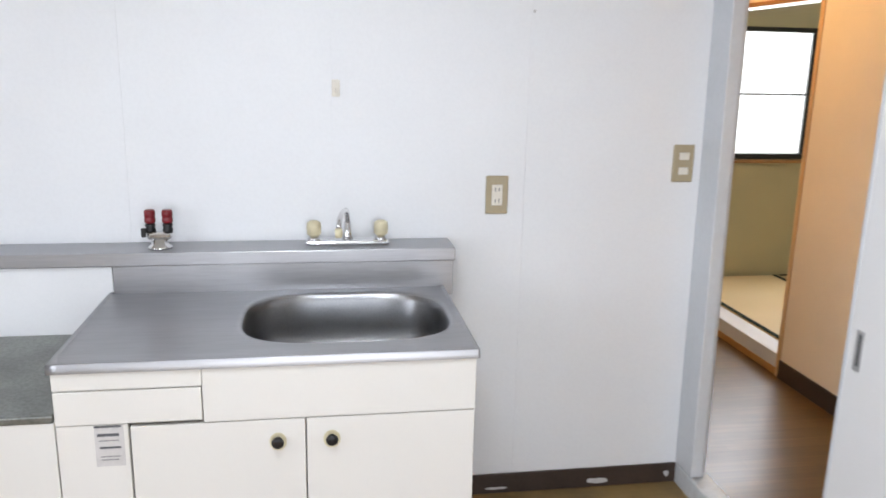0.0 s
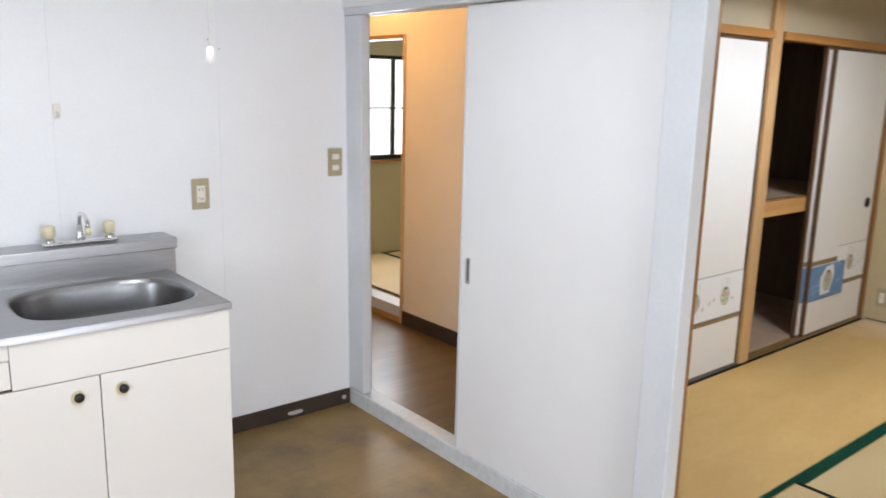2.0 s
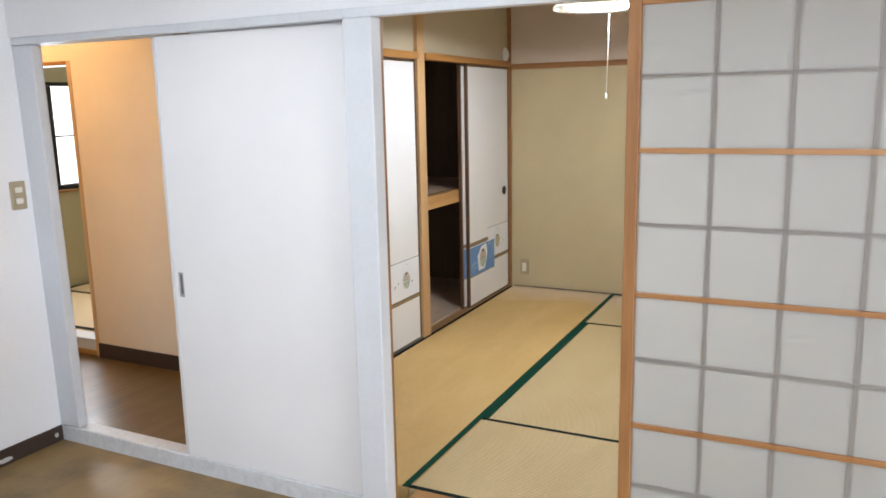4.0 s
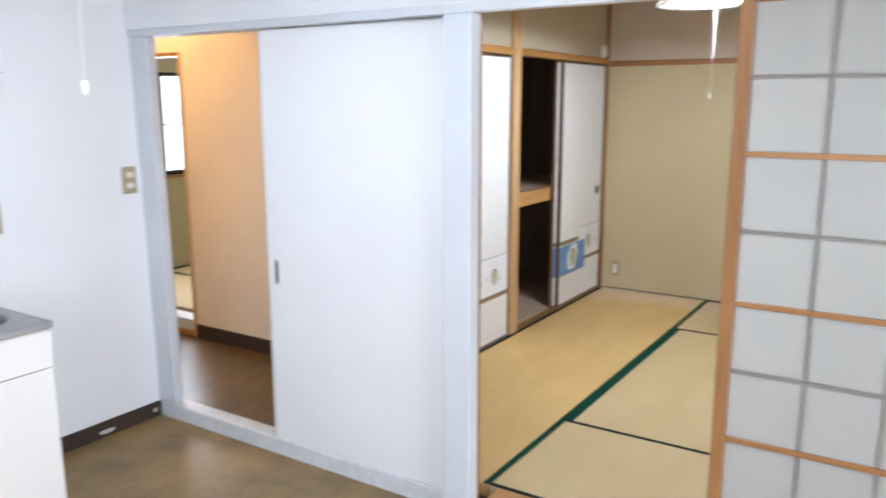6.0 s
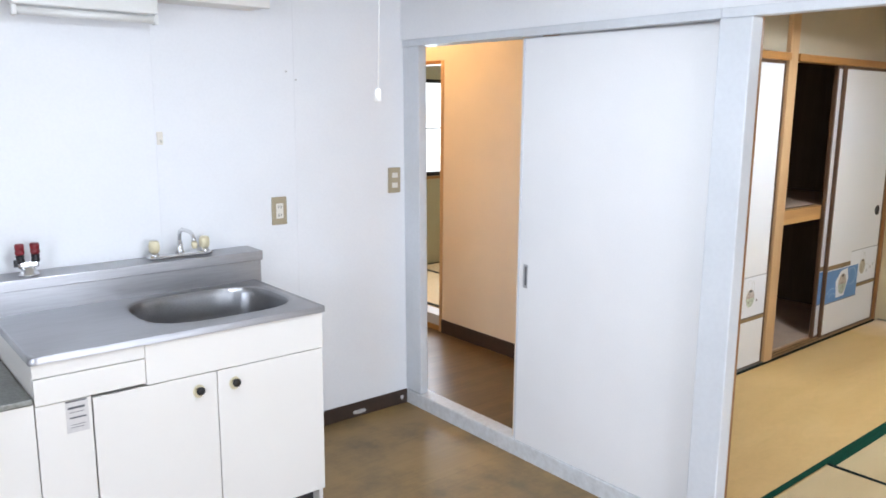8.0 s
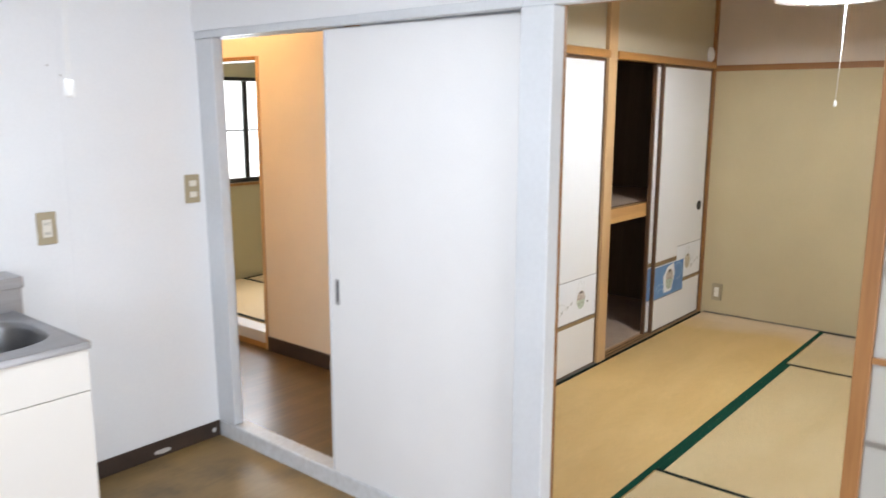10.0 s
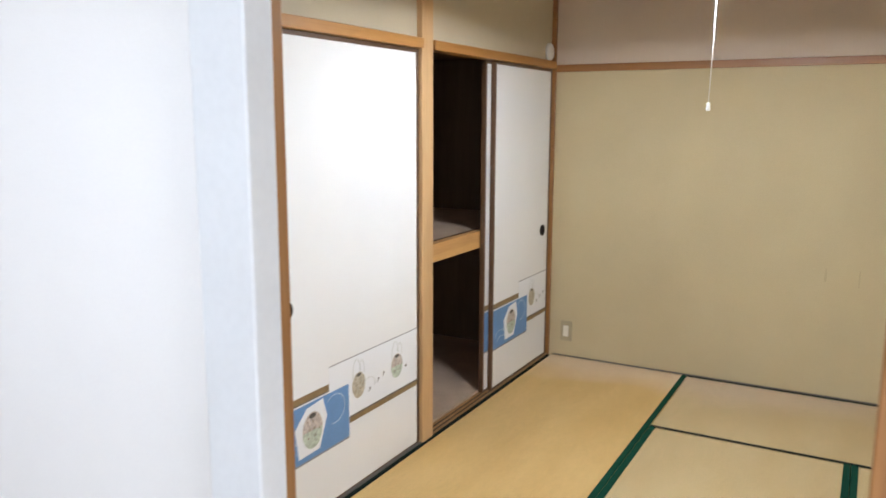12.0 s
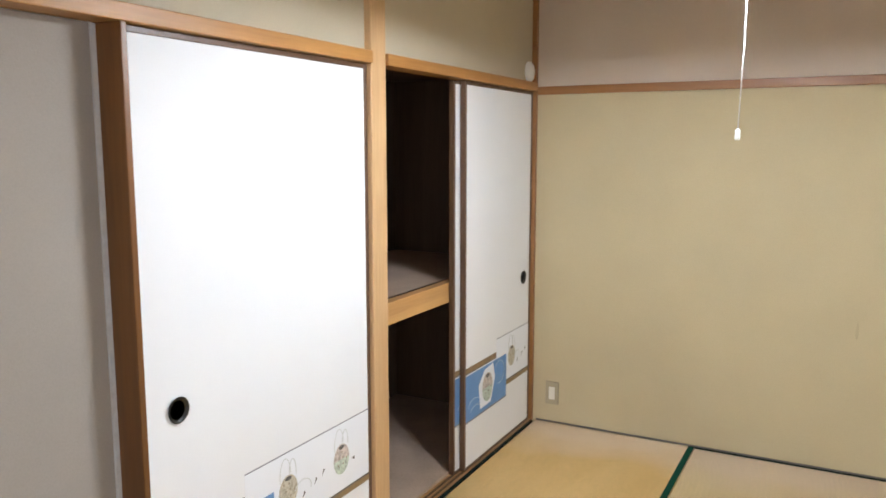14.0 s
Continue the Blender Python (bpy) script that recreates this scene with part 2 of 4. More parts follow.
def plank_floor(name, c1, c2, worn, rough, long_axis, wear, grain):
    """Vinyl or boards printed as wood planks, with worn patches."""
    m = bpy.data.materials.new(name)
    m.use_nodes = True
    n, l = m.node_tree.nodes, m.node_tree.links
    b = n["Principled BSDF"]
    tc, mp = n.new("ShaderNodeTexCoord"), n.new("ShaderNodeMapping")
    if long_axis == "Y":
        mp.inputs["Rotation"].default_value = (0, 0, radians(90))
    l.new(tc.outputs["Object"], mp.inputs[0])
    br = n.new("ShaderNodeTexBrick")
    br.inputs["Scale"].default_value = 1.0
    br.inputs["Brick Width"].default_value, br.inputs["Row Height"].default_value = 0.9, 0.075
    br.inputs["Mortar Size"].default_value = 0.0012
    br.inputs["Color1"].default_value, br.inputs["Color2"].default_value = (*c1, 1), (*c2, 1)
    br.inputs["Mortar"].default_value = (*(Vector(c2) * 0.92), 1)
    l.new(mp.outputs[0], br.inputs[0])
    st = n.new("ShaderNodeMapping")
    st.inputs["Scale"].default_value = (1.2, 22, 1)
    l.new(mp.outputs[0], st.inputs[0])
    g = n.new("ShaderNodeTexNoise")
    g.inputs["Scale"].default_value, g.inputs["Detail"].default_value = 3, 6
    l.new(st.outputs[0], g.inputs[0])
    gm = n.new("ShaderNodeMix")
    gm.data_type, gm.blend_type = "RGBA", "OVERLAY"
    gm.inputs["Factor"].default_value = grain
    l.new(br.outputs[0], gm.inputs[6])
    l.new(g.outputs[0], gm.inputs[7])
    w = n.new("ShaderNodeTexNoise")
    w.inputs["Scale"].default_value, w.inputs["Detail"].default_value, w.inputs["Roughness"].default_value = 2.6, 7, 0.62
    l.new(mp.outputs[0], w.inputs[0])
    wr = n.new("ShaderNodeValToRGB")
    wr.color_ramp.elements[0].position, wr.color_ramp.elements[1].position = 0.46, 0.72
    l.new(w.outputs[0], wr.inputs[0])
    wm = n.new("ShaderNodeMath")
    wm.operation = "MULTIPLY"
    wm.inputs[1].default_value = wear
    l.new(wr.outputs[0], wm.inputs[0])
    mx = n.new("ShaderNodeMix")
    mx.data_type = "RGBA"
    l.new(wm.outputs[0], mx.inputs["Factor"])
    l.new(gm.outputs[2], mx.inputs[6])
    mx.inputs[7].default_value = (*worn, 1)
    l.new(mx.outputs[2], b.inputs["Base Color"])
    rr = n.new("ShaderNodeMapRange")
    rr.inputs["To Min"].default_value, rr.inputs["To Max"].default_value = rough - 0.08, rough + 0.15
    l.new(w.outputs[0], rr.inputs[0])
    l.new(rr.outputs[0], b.inputs["Roughness"])
    bp = n.new("ShaderNodeBump")
    bp.inputs["Strength"].default_value, bp.inputs["Distance"].default_value = 0.15, 0.001
    l.new(g.outputs[0], bp.inputs["Height"])
    l.new(bp.outputs[0], b.inputs["Normal"])
    return m


VINYL = plank_floor("worn_brown_vinyl_floor", (0.305, 0.195, 0.073), (0.285, 0.18, 0.066), (0.125, 0.092, 0.05), 0.42, "X", 1.0, 0.16)
BOARDS = plank_floor("brown_corridor_boards", (0.155, 0.092, 0.031), (0.125, 0.073, 0.024), (0.10, 0.063, 0.025), 0.30, "X", 0.6, 0.35)


def glass(name, rough, clear):
    """Frosted, slightly pebbled glass: part of the light passes, part is scattered at the surface."""
    m = bpy.data.materials.new(name)
    m.use_nodes = True
    n, l = m.node_tree.nodes, m.node_tree.links
    b = n["Principled BSDF"]
    b.inputs["Base Color"].default_value = (0.80, 0.805, 0.81, 1)
    b.inputs["Transmission Weight"].default_value, b.inputs["Roughness"].default_value = clear, rough
    b.inputs["IOR"].default_value = 1.3
    tc, ns, bp = n.new("ShaderNodeTexCoord"), n.new("ShaderNodeTexNoise"), n.new("ShaderNodeBump")
    ns.inputs["Scale"].default_value = 140
    bp.inputs["Strength"].default_value, bp.inputs["Distance"].default_value = 0.35, 0.002
    l.new(tc.outputs["Object"], ns.inputs[0])
    l.new(ns.outputs[0], bp.inputs["Height"])
    l.new(bp.outputs[0], b.inputs["Normal"])
    return m


FROSTED = glass("frosted_window_glass", 0.42, 1.0)
PEBBLED = mat("pebbled_frosted_glass", (0.50, 0.497, 0.485), 0.25, vary=0.01, scale=20, bump=0.25, bump_scale=170)
trans, blend = PEBBLED.node_tree.nodes.new("ShaderNodeBsdfTranslucent"), PEBBLED.node_tree.nodes.new("ShaderNodeMixShader")
trans.inputs[0].default_value, blend.inputs[0].default_value = (0.64, 0.633, 0.61, 1), 0.78
PEBBLED.node_tree.links.new(PEBBLED.node_tree.nodes["Principled BSDF"].outputs[0], blend.inputs[1])
PEBBLED.node_tree.links.new(trans.outputs[0], blend.inputs[2])
PEBBLED.node_tree.links.new(blend.outputs[0], PEBBLED.node_tree.nodes["Material Output"].inputs[0])
# Rear lattice bars, darker and duller than the front bars.
BAR_GREY = wood("dull_brown_lattice_bar", (0.25, 0.155, 0.085), (0.16, 0.095, 0.05), 0.6, "Z")
PULL_SHADE = mat("shaded_grey_metal_recess", (0.22, 0.22, 0.23), 0.4, 0.7, vary=0.05)


def glow(name, color, strength):
    m = bpy.data.materials.new(name)
    m.use_nodes = True
    b = m.node_tree.nodes["Principled BSDF"]
    b.inputs["Base Color"].default_value = (0.8, 0.8, 0.8, 1)
    b.inputs["Emission Color"].default_value = (*color, 1)
    b.inputs["Emission Strength"].default_value = strength
    return m


MILK = mat("milky_shade_plastic", (0.86, 0.86, 0.84), 0.4, vary=0.02, scale=20)
trans, blend = MILK.node_tree.nodes.new("ShaderNodeBsdfTranslucent"), MILK.node_tree.nodes.new("ShaderNodeMixShader")
trans.inputs[0].default_value, blend.inputs[0].default_value = (0.93, 0.93, 0.91, 1), 0.95
MILK.node_tree.links.new(MILK.node_tree.nodes["Principled BSDF"].outputs[0], blend.inputs[1])
MILK.node_tree.links.new(trans.outputs[0], blend.inputs[2])
MILK.node_tree.links.new(blend.outputs[0], MILK.node_tree.nodes["Material Output"].inputs[0])
LAMP_GLOW = glow("lit_lamp_tube", (0.90, 0.95, 1.0), 300.0)
LAMP_GLOW_KITCHEN = glow("lit_kitchen_lamp_tube", (0.84, 0.92, 1.0), 155.0)
SKY_GLOW = glow("bright_overcast_sky", (0.95, 0.98, 1.0), 3.0)

# ---- building helpers ----


def box(bm, x0, x1, y0, y1, z0, z1, bevel=0.0):
    vs = [bm.verts.new((x, y, z)) for z in (z0, z1) for x, y in ((x0, y0), (x1, y0), (x1, y1), (x0, y1))]
    fs = [bm.faces.new([vs[i] for i in q]) for q in ((3, 2, 1, 0), (4, 5, 6, 7), (0, 1, 5, 4), (1, 2, 6, 5), (2, 3, 7, 6), (3, 0, 4, 7))]
    if bevel:
        es = list({e for f in fs for e in f.edges})
        bmesh.ops.bevel(bm, geom=es, offset=bevel, segments=2, affect="EDGES", profile=0.5)
    return bm


def lathe(bm, rings, cx=0, cy=0, cz=0, seg=24, axis="Z", cap=True):
    """Rings of (radius, height) turned round an axis."""
    rows = []
    for r, h in rings:
        row = []
        for i in range(seg):
            a = 2 * math.pi * i / seg
            u, v = r * math.cos(a), r * math.sin(a)
            p = {"Z": (u, v, h), "Y": (u, h, v), "X": (h, u, v)}[axis]
            row.append(bm.verts.new((cx + p[0], cy + p[1], cz + p[2])))
        rows.append(row)
    for a, b in zip(rows, rows[1:]):
        for i in range(seg):
            f = bm.faces.new((a[i], a[(i + 1) % seg], b[(i + 1) % seg], b[i]))
            f.smooth = True
    if cap:
        bm.faces.new(rows[0])
        bm.faces.new(rows[-1])
    bmesh.ops.recalc_face_normals(bm, faces=bm.faces[:])
    return bm


def tube(bm, points, r, seg=8):
    """A round tube along points."""
    pts = [Vector(p) for p in points]
    rows = []
    for i, p in enumerate(pts):
        d = (pts[min(i + 1, len(pts) - 1)] - pts[max(i - 1, 0)]).normalized()
        u = d.orthogonal().normalized() if not rows else (last - d * last.dot(d)).normalized()
        last = u
        v = d.cross(u)
        rows.append([bm.verts.new(p + r * (math.cos(2 * math.pi * k / seg) * u + math.sin(2 * math.pi * k / seg) * v)) for k in range(seg)])
    for a, b in zip(rows, rows[1:]):
        for k in range(seg):
            f = bm.faces.new((a[k], a[(k + 1) % seg], b[(k + 1) % seg], b[k]))
            f.smooth = True
    bm.faces.new(rows[0])
    bm.faces.new(rows[-1])
    bmesh.ops.recalc_face_normals(bm, faces=bm.faces[:])
    return bm


def flat(bm, pts, y0, y1):
    """A polygon in x and z, given thickness along y."""
    a = [bm.verts.new((x, y0, z)) for x, z in pts]
    b = [bm.verts.new((x, y1, z)) for x, z in pts]
    n = len(pts)
    bm.faces.new(a)
    bm.faces.new(b)
    for i in range(n):
        bm.faces.new((a[i], a[(i + 1) % n], b[(i + 1) % n], b[i]))
    bmesh.ops.recalc_face_normals(bm, faces=bm.faces[:])
    return bm


def oval(cx, cz, rx, rz, n=20, tilt=0.0):
    c, s = math.cos(tilt), math.sin(tilt)
    out = []
    for i in range(n):
        a = 2 * math.pi * i / n
        u, v = rx * math.cos(a), rz * math.sin(a)
        out.append((cx + c * u - s * v, cz + s * u + c * v))
    return out


def skew(bm, y0, y1, d):
    """Slide a bmesh along x, by nothing at y0 to d at y1."""
    for v in bm.verts:
        v.co.x += d * (v.co.y - y0) / (y1 - y0)
    return bm


def lean(bm, z0, z1, d):
    """Slide a bmesh along x, by nothing at z0 to d at z1."""
    for v in bm.verts:
        v.co.x += d * (v.co.z - z0) / (z1 - z0)
    return bm


def part(name, bm, material, parent=None, label=""):
    me = bpy.data.meshes.new(name)
    bm.to_mesh(me)
    bm.free()
    me.materials.append(material)
    ob = new(name, me)
    ob.parent = parent
    if label:
        tagged(ob, label)
    return ob


def slab(name, x0, x1, y0, y1, z0, z1, material, parent=None, bevel=0.0, label=""):
    return part(name, box(bmesh.new(), x0, x1, y0, y1, z0, z1, bevel), material, parent, label)


def thing(name, label, category, at=(0, 0, 0), group=""):
    return tagged(_at(new(name), at), label, category, group)


def _at(ob, at):
    ob.location = at
    return ob


def struct(name, x0, x1, y0, y1, z0, z1, material, label, category, bevel=0.0, parent=None):
    ob = slab(name, x0, x1, y0, y1, z0, z1, material, parent, bevel)
    return tagged(ob, label, category, kind="structure")


def root(name, label, category):
    return tagged(new(name), label, category, kind="structure")


# ---- plan ----
YN = 2.713          # kitchen north wall
XP = 1.385          # kitchen face of the partition's frame
ZT = 0.06           # tatami top
ZC, ZCT = 2.38, 2.36  # ceilings
YF = 1.803          # fusuma plane
XE = 4.855          # east wall of the tatami room
YS = -0.75          # south wall of the tatami room
XW, YSK = -3.2, -1.95  # kitchen's west and south walls
XS = 2.43           # salmon wall
YR = 5.05           # north wall of the far room
ZL = 1.775          # underside of the lintel

# ---- kitchen: structure ----
struct("floor", XW, 1.46, YSK, YN, -0.06, 0.0, VINYL, "worn brown wood-print vinyl kitchen floor", "floor")
wn_ = root("wall_north", "white wallboard kitchen wall with vertical joints", "wall")
slab("backing", XW - 0.1, 1.50, YN + 0.0025, YN + 0.11, -0.06, ZC, WHITE_WALL, wn_)
edges = [XW, -2.745, -2.145, -1.545, -0.945, -0.343, 0.25, 0.855, 1.50]
for a, b in zip(edges, edges[1:]):
    slab("panel", a + 0.0002, b - 0.0002, YN, YN + 0.0024, 0.0, ZC, WHITE_WALL, wn_, 0.0004)
# west wall with a window opening
ww = root("wall_west", "white wallboard kitchen wall round a window", "wall")
slab("wall_below", XW - 0.1, XW, YSK, YN, -0.06, 0.8, WHITE_WALL, ww)
slab("wall_above", XW - 0.1, XW, YSK, YN, 2.1, ZC, WHITE_WALL, ww)
slab("wall_side", XW - 0.1, XW, YSK, WEST_Y - 1.0, 0.8, 2.1, WHITE_WALL, ww)
slab("wall_side", XW - 0.1, XW, WEST_Y + 1.0, YN, 0.8, 2.1, WHITE_WALL, ww)
ws = root("wall_south", "white wallboard kitchen wall round a wide window", "wall")
slab("wall_below", XW - 0.1, 1.42, YSK - 0.1, YSK, -0.06, 0.05, WHITE_WALL, ws)
slab("wall_above", XW - 0.1, 1.42, YSK - 0.1, YSK, 1.85, ZC, WHITE_WALL, ws)
slab("wall_side", XW - 0.1, -0.70, YSK - 0.1, YSK, 0.05, 1.85, WHITE_WALL, ws)
slab("wall_side", 1.30, 1.42, YSK - 0.1, YSK, 0.05, 1.85, WHITE_WALL, ws)
struct("ceiling_kitchen", XW - 0.1, 1.43, YSK - 0.1, YN + 0.1, ZC, ZC + 0.08, CEIL, "plain off-white kitchen ceiling", "ceiling")
bb = root("baseboard", "dark brown vinyl baseboard with worn paint patches", "baseboard")
slab("board", 0.575, 1.4595, YN - 0.009, YN - 0.001, 0.0, 0.073, BASE_X, bb, 0.002)
for cx, cz, w, h, t in ((1.165, 0.024, 0.052, 0.013, 0.1), (0.80, 0.02, 0.045, 0.006, 0.05), (1.425, 0.035, 0.012, 0.014, 0.2)):
    pts = [(cx + w * (math.cos(a) * (0.8 + 0.3 * noise.noise(Vector((cx * 9, a, 0))))), cz + h * math.sin(a) * (0.8 + 0.5 * noise.noise(Vector((a * 2, cx, 3))))) for a in (2 * math.pi * i / 18 for i in range(18))]
    part("peeled_patch", flat(bmesh.new(), pts, YN - 0.0102, YN - 0.009), LABEL, bb, "peeled pale patch")

# ---- partition between kitchen, corridor and tatami room ----
part_wall = root("wall_partition", "white wall above the sliding door lintel", "wall")
slab("upper_wall", 1.425, 1.48, YSK, YN, 1.8065, ZC, WHITE_WALL, part_wall)
slab("south_wall", 1.42, 1.48, YSK, YS - 0.02, -0.06, 1.806, WHITE_WALL, part_wall)
fr = root("door_frame", "white painted sliding door frame with lintel and sill", "door frame")
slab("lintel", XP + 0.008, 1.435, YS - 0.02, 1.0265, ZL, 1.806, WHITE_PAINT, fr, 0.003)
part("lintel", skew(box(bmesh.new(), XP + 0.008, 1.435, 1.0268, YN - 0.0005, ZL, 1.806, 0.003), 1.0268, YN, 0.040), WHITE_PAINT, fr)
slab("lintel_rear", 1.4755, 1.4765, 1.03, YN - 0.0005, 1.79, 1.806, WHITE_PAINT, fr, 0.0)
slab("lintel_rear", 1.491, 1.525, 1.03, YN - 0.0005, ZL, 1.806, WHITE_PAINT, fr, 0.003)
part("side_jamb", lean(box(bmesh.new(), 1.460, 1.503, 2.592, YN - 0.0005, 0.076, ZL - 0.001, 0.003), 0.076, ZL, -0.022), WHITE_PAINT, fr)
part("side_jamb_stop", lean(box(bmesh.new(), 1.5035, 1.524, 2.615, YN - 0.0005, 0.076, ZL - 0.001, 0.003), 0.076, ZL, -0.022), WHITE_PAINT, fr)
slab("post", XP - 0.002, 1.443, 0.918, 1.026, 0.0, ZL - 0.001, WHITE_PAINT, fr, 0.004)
slab("post_jamb", 1.4435, 1.480, 0.931, 1.026, ZT + 0.001, 1.797, POST_DARK, fr, 0.003, "orange-brown wooden jamb")
slab("post_jamb_head", 1.4375, 1.473, YS - 0.02, 0.9205, ZL + 0.003, 1.797, LATTICE_Y, fr, 0.002, "orange-brown head rail")
part("sill", skew(box(bmesh.new(), 1.447, 1.525, 1.027, YN - 0.0005, -0.02, 0.072, 0.006), 1.027, YN, 0.013), SILL_PAINT, fr, "scuffed white painted sill")
slab("sill_tatami", XP + 0.012, 1.60, YS, 0.917, -0.02, ZT + 0.004, SILL_Y, fr, 0.004, "worn wooden sill")
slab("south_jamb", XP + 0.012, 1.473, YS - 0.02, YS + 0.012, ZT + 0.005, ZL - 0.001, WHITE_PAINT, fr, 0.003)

# ---- corridor behind the sliding door ----
struct("floor_corridor", 1.5255, XS, 1.96, 4.9, -0.08, -0.018, BOARDS, "glossy brown boarded corridor floor", "floor")
sw = root("wall_corridor_east", "salmon wallpapered corridor wall beside a doorway", "wall")
slab("wall_body", XS, XS + 0.09, 1.96, 3.60, -0.06, ZC, SALMON, sw)
slab("over_doorway", XS, XS + 0.09, 3.60, 4.9, 1.79, ZC, SALMON, sw)
slab("doorway_trim", XS - 0.004, XS + 0.10, 3.602, 3.630, -0.0175, 1.789, POST_WOOD, sw, 0.002, "pale wooden doorway trim")
slab("doorway_head", XS - 0.006, XS + 0.10, 3.633, 4.9, 1.765, 1.789, LATTICE_Y, sw, 0.002, "wooden doorway head")
slab("corridor_baseboard", XS - 0.010, XS - 0.0005, 1.96, 3.60, -0.0175, 0.075, BASE_X, sw, 0.002, "dark brown baseboard")
struct("wall_corridor_south", 1.4805, XS, 1.902, 1.96, -0.06, ZC, SALMON, "plain salmon wall closing the corridor", "wall")
struct("wall_corridor_west", 1.40, 1.50, YN + 0.115, 4.9, -0.06, ZC, SALMON, "plain salmon corridor wall", "wall")
struct("wall_corridor_north", 1.45, XS + 0.09, 4.9, 5.0, -0.06, ZC, SALMON, "plain salmon wall at the corridor's end", "wall")
struct("ceiling_corridor", 1.481, XS + 0.09, 1.96, 5.0, ZC, ZC + 0.08, CEIL, "plain corridor ceiling", "ceiling")
lamp_c = thing("corridor_ceiling_lamp", "lit round white corridor ceiling lamp", "ceiling lamp", (1.95, 3.7, ZC - 0.001))
part("base", lathe(bmesh.new(), [(0.05, 0.0), (0.052, -0.03)]), WHITE_PLASTIC, lamp_c)
part("globe", lathe(bmesh.new(), [(0.045, -0.031), (0.085, -0.06), (0.095, -0.1), (0.075, -0.14), (0.03, -0.16)]), glow("warm_lit_globe", (1.0, 0.62, 0.27), 56.0), lamp_c)

# ---- far tatami room seen through the corridor ----
fl = root("floor_far_room", "raised tatami floor of the far room", "floor")
slab("subfloor", XS + 0.0145, 5.2, 3.2, YR, -0.06, 0.04, DARK_WOOD, fl)
slab("threshold", XS + 0.001, XS + 0.014, 3.633, 4.9, -0.0175, 0.020, SILL_Y, fl, 0.003, "orange wooden threshold")
slab("threshold_face", XS + 0.001, XS + 0.014, 3.633, 4.9, 0.0205, 0.093, WHITE_PAINT, fl, 0.002, "pale threshold face")
slab("threshold_strip", XS + 0.0145, XS + 0.12, 3.633, 4.9, 0.0402, 0.093, WHITE_PAINT, fl, 0.003, "pale threshold board")
for a, b, c, d in ((XS + 0.122, 3.28, 3.22, 5.02), (3.30, 5.18, 4.16, 5.02), (3.30, 5.18, 3.22, 4.14)):
    m_ = slab("tatami_mat", a, b, c, d, 0.0402, 0.10, RUSH_FADED, fl, 0.004)
    if b < 3.4:
        slab("border", a, a + 0.028, c, d, 0.1001, 0.103, BORDER_DARK, m_)
        slab("border", b - 0.028, b, c, d, 0.1001, 0.103, BORDER_DARK, m_)
    else:
        slab("border", a, b, d - 0.028, d, 0.1001, 0.103, BORDER_DARK, m_)
        slab("border", a, b, c, c + 0.028, 0.1001, 0.103, BORDER_DARK, m_)
wr_ = root("wall_far_room_north", "green-beige fibre wall round a window", "wall")
slab("wall_below", XS + 0.09, 5.2, YR, YR + 0.12, 0.04, 0.885, GREENISH, wr_)
slab("wall_above", XS + 0.09, 5.2, YR, YR + 0.12, 1.725, ZC, GREENISH, wr_)
slab("wall_side", XS + 0.09, 2.55, YR, YR + 0.12, 0.885, 1.725, GREENISH, wr_)
slab("wall_side", 4.25, 5.2, YR, YR + 0.12, 0.885, 1.725, GREENISH, wr_)
struct("wall_far_room_east", 5.2, 5.3, 3.1, YR + 0.12, -0.06, ZC, GREENISH, "green-beige fibre wall", "wall")
struct("wall_far_room_south", XS + 0.09, 5.2, 3.1, 3.2, -0.06, ZC, GREENISH, "green-beige fibre wall", "wall")
struct("ceiling_far_room", XS + 0.09, 5.3, 3.1, YR + 0.12, ZC, ZC + 0.08, CEIL, "plain ceiling of the far room", "ceiling")
win = root("window_1", "dark bronze sliding window with frosted panes", "window")
slab("outer_frame", 2.55, 4.25, YR + 0.01, YR + 0.09, 0.885, 0.92, ALU_BLACK, win, 0.003)
slab("outer_frame", 2.55, 4.25, YR + 0.01, YR + 0.09, 1.695, 1.725, ALU_BLACK, win, 0.003)
slab("outer_frame", 2.55, 2.585, YR + 0.01, YR + 0.09, 0.921, 1.694, ALU_BLACK, win, 0.003)
slab("outer_frame", 4.215, 4.25, YR + 0.01, YR + 0.09, 0.921, 1.694, ALU_BLACK, win, 0.003)
slab("window_sill", 2.55, 4.25, YR - 0.02, YR + 0.008, 0.862, 0.8845, POST_DARK, win, 0.003, "brown wooden window sill")
slab("meeting_stile", 3.385, 3.425, YR + 0.03, YR + 0.06, 0.921, 1.694, ALU_BLACK, win, 0.002)
for a, b in ((2.586, 3.384), (3.426, 4.214)):
    slab("glazing_bar", a, b, YR + 0.035, YR + 0.055, 1.298, 1.31, ALU_BLACK, win)
    slab("pane", a, b, YR + 0.042, YR + 0.047, 0.921, 1.297, FROSTED, win).visible_shadow = False
    slab("pane", a, b, YR + 0.042, YR + 0.047, 1.311, 1.694, FROSTED, win).visible_shadow = False
tagged(slab("backdrop", 1.5, 5.5, YR + 0.5, YR + 0.51, 0.0, 3.0, SKY_GLOW), "bright overcast sky outside the window", "sky", kind="structure")

# ---- tatami room: structure ----
ft = root("floor_tatami_room", "tatami floor with green cloth borders", "floor")
slab("subfloor", 1.601, XE, YS, YF - 0.03, -0.06, 0.004, DARK_WOOD, ft)
Y1, Y2, X1, X2 = 0.958, 0.120, 2.329, 4.020


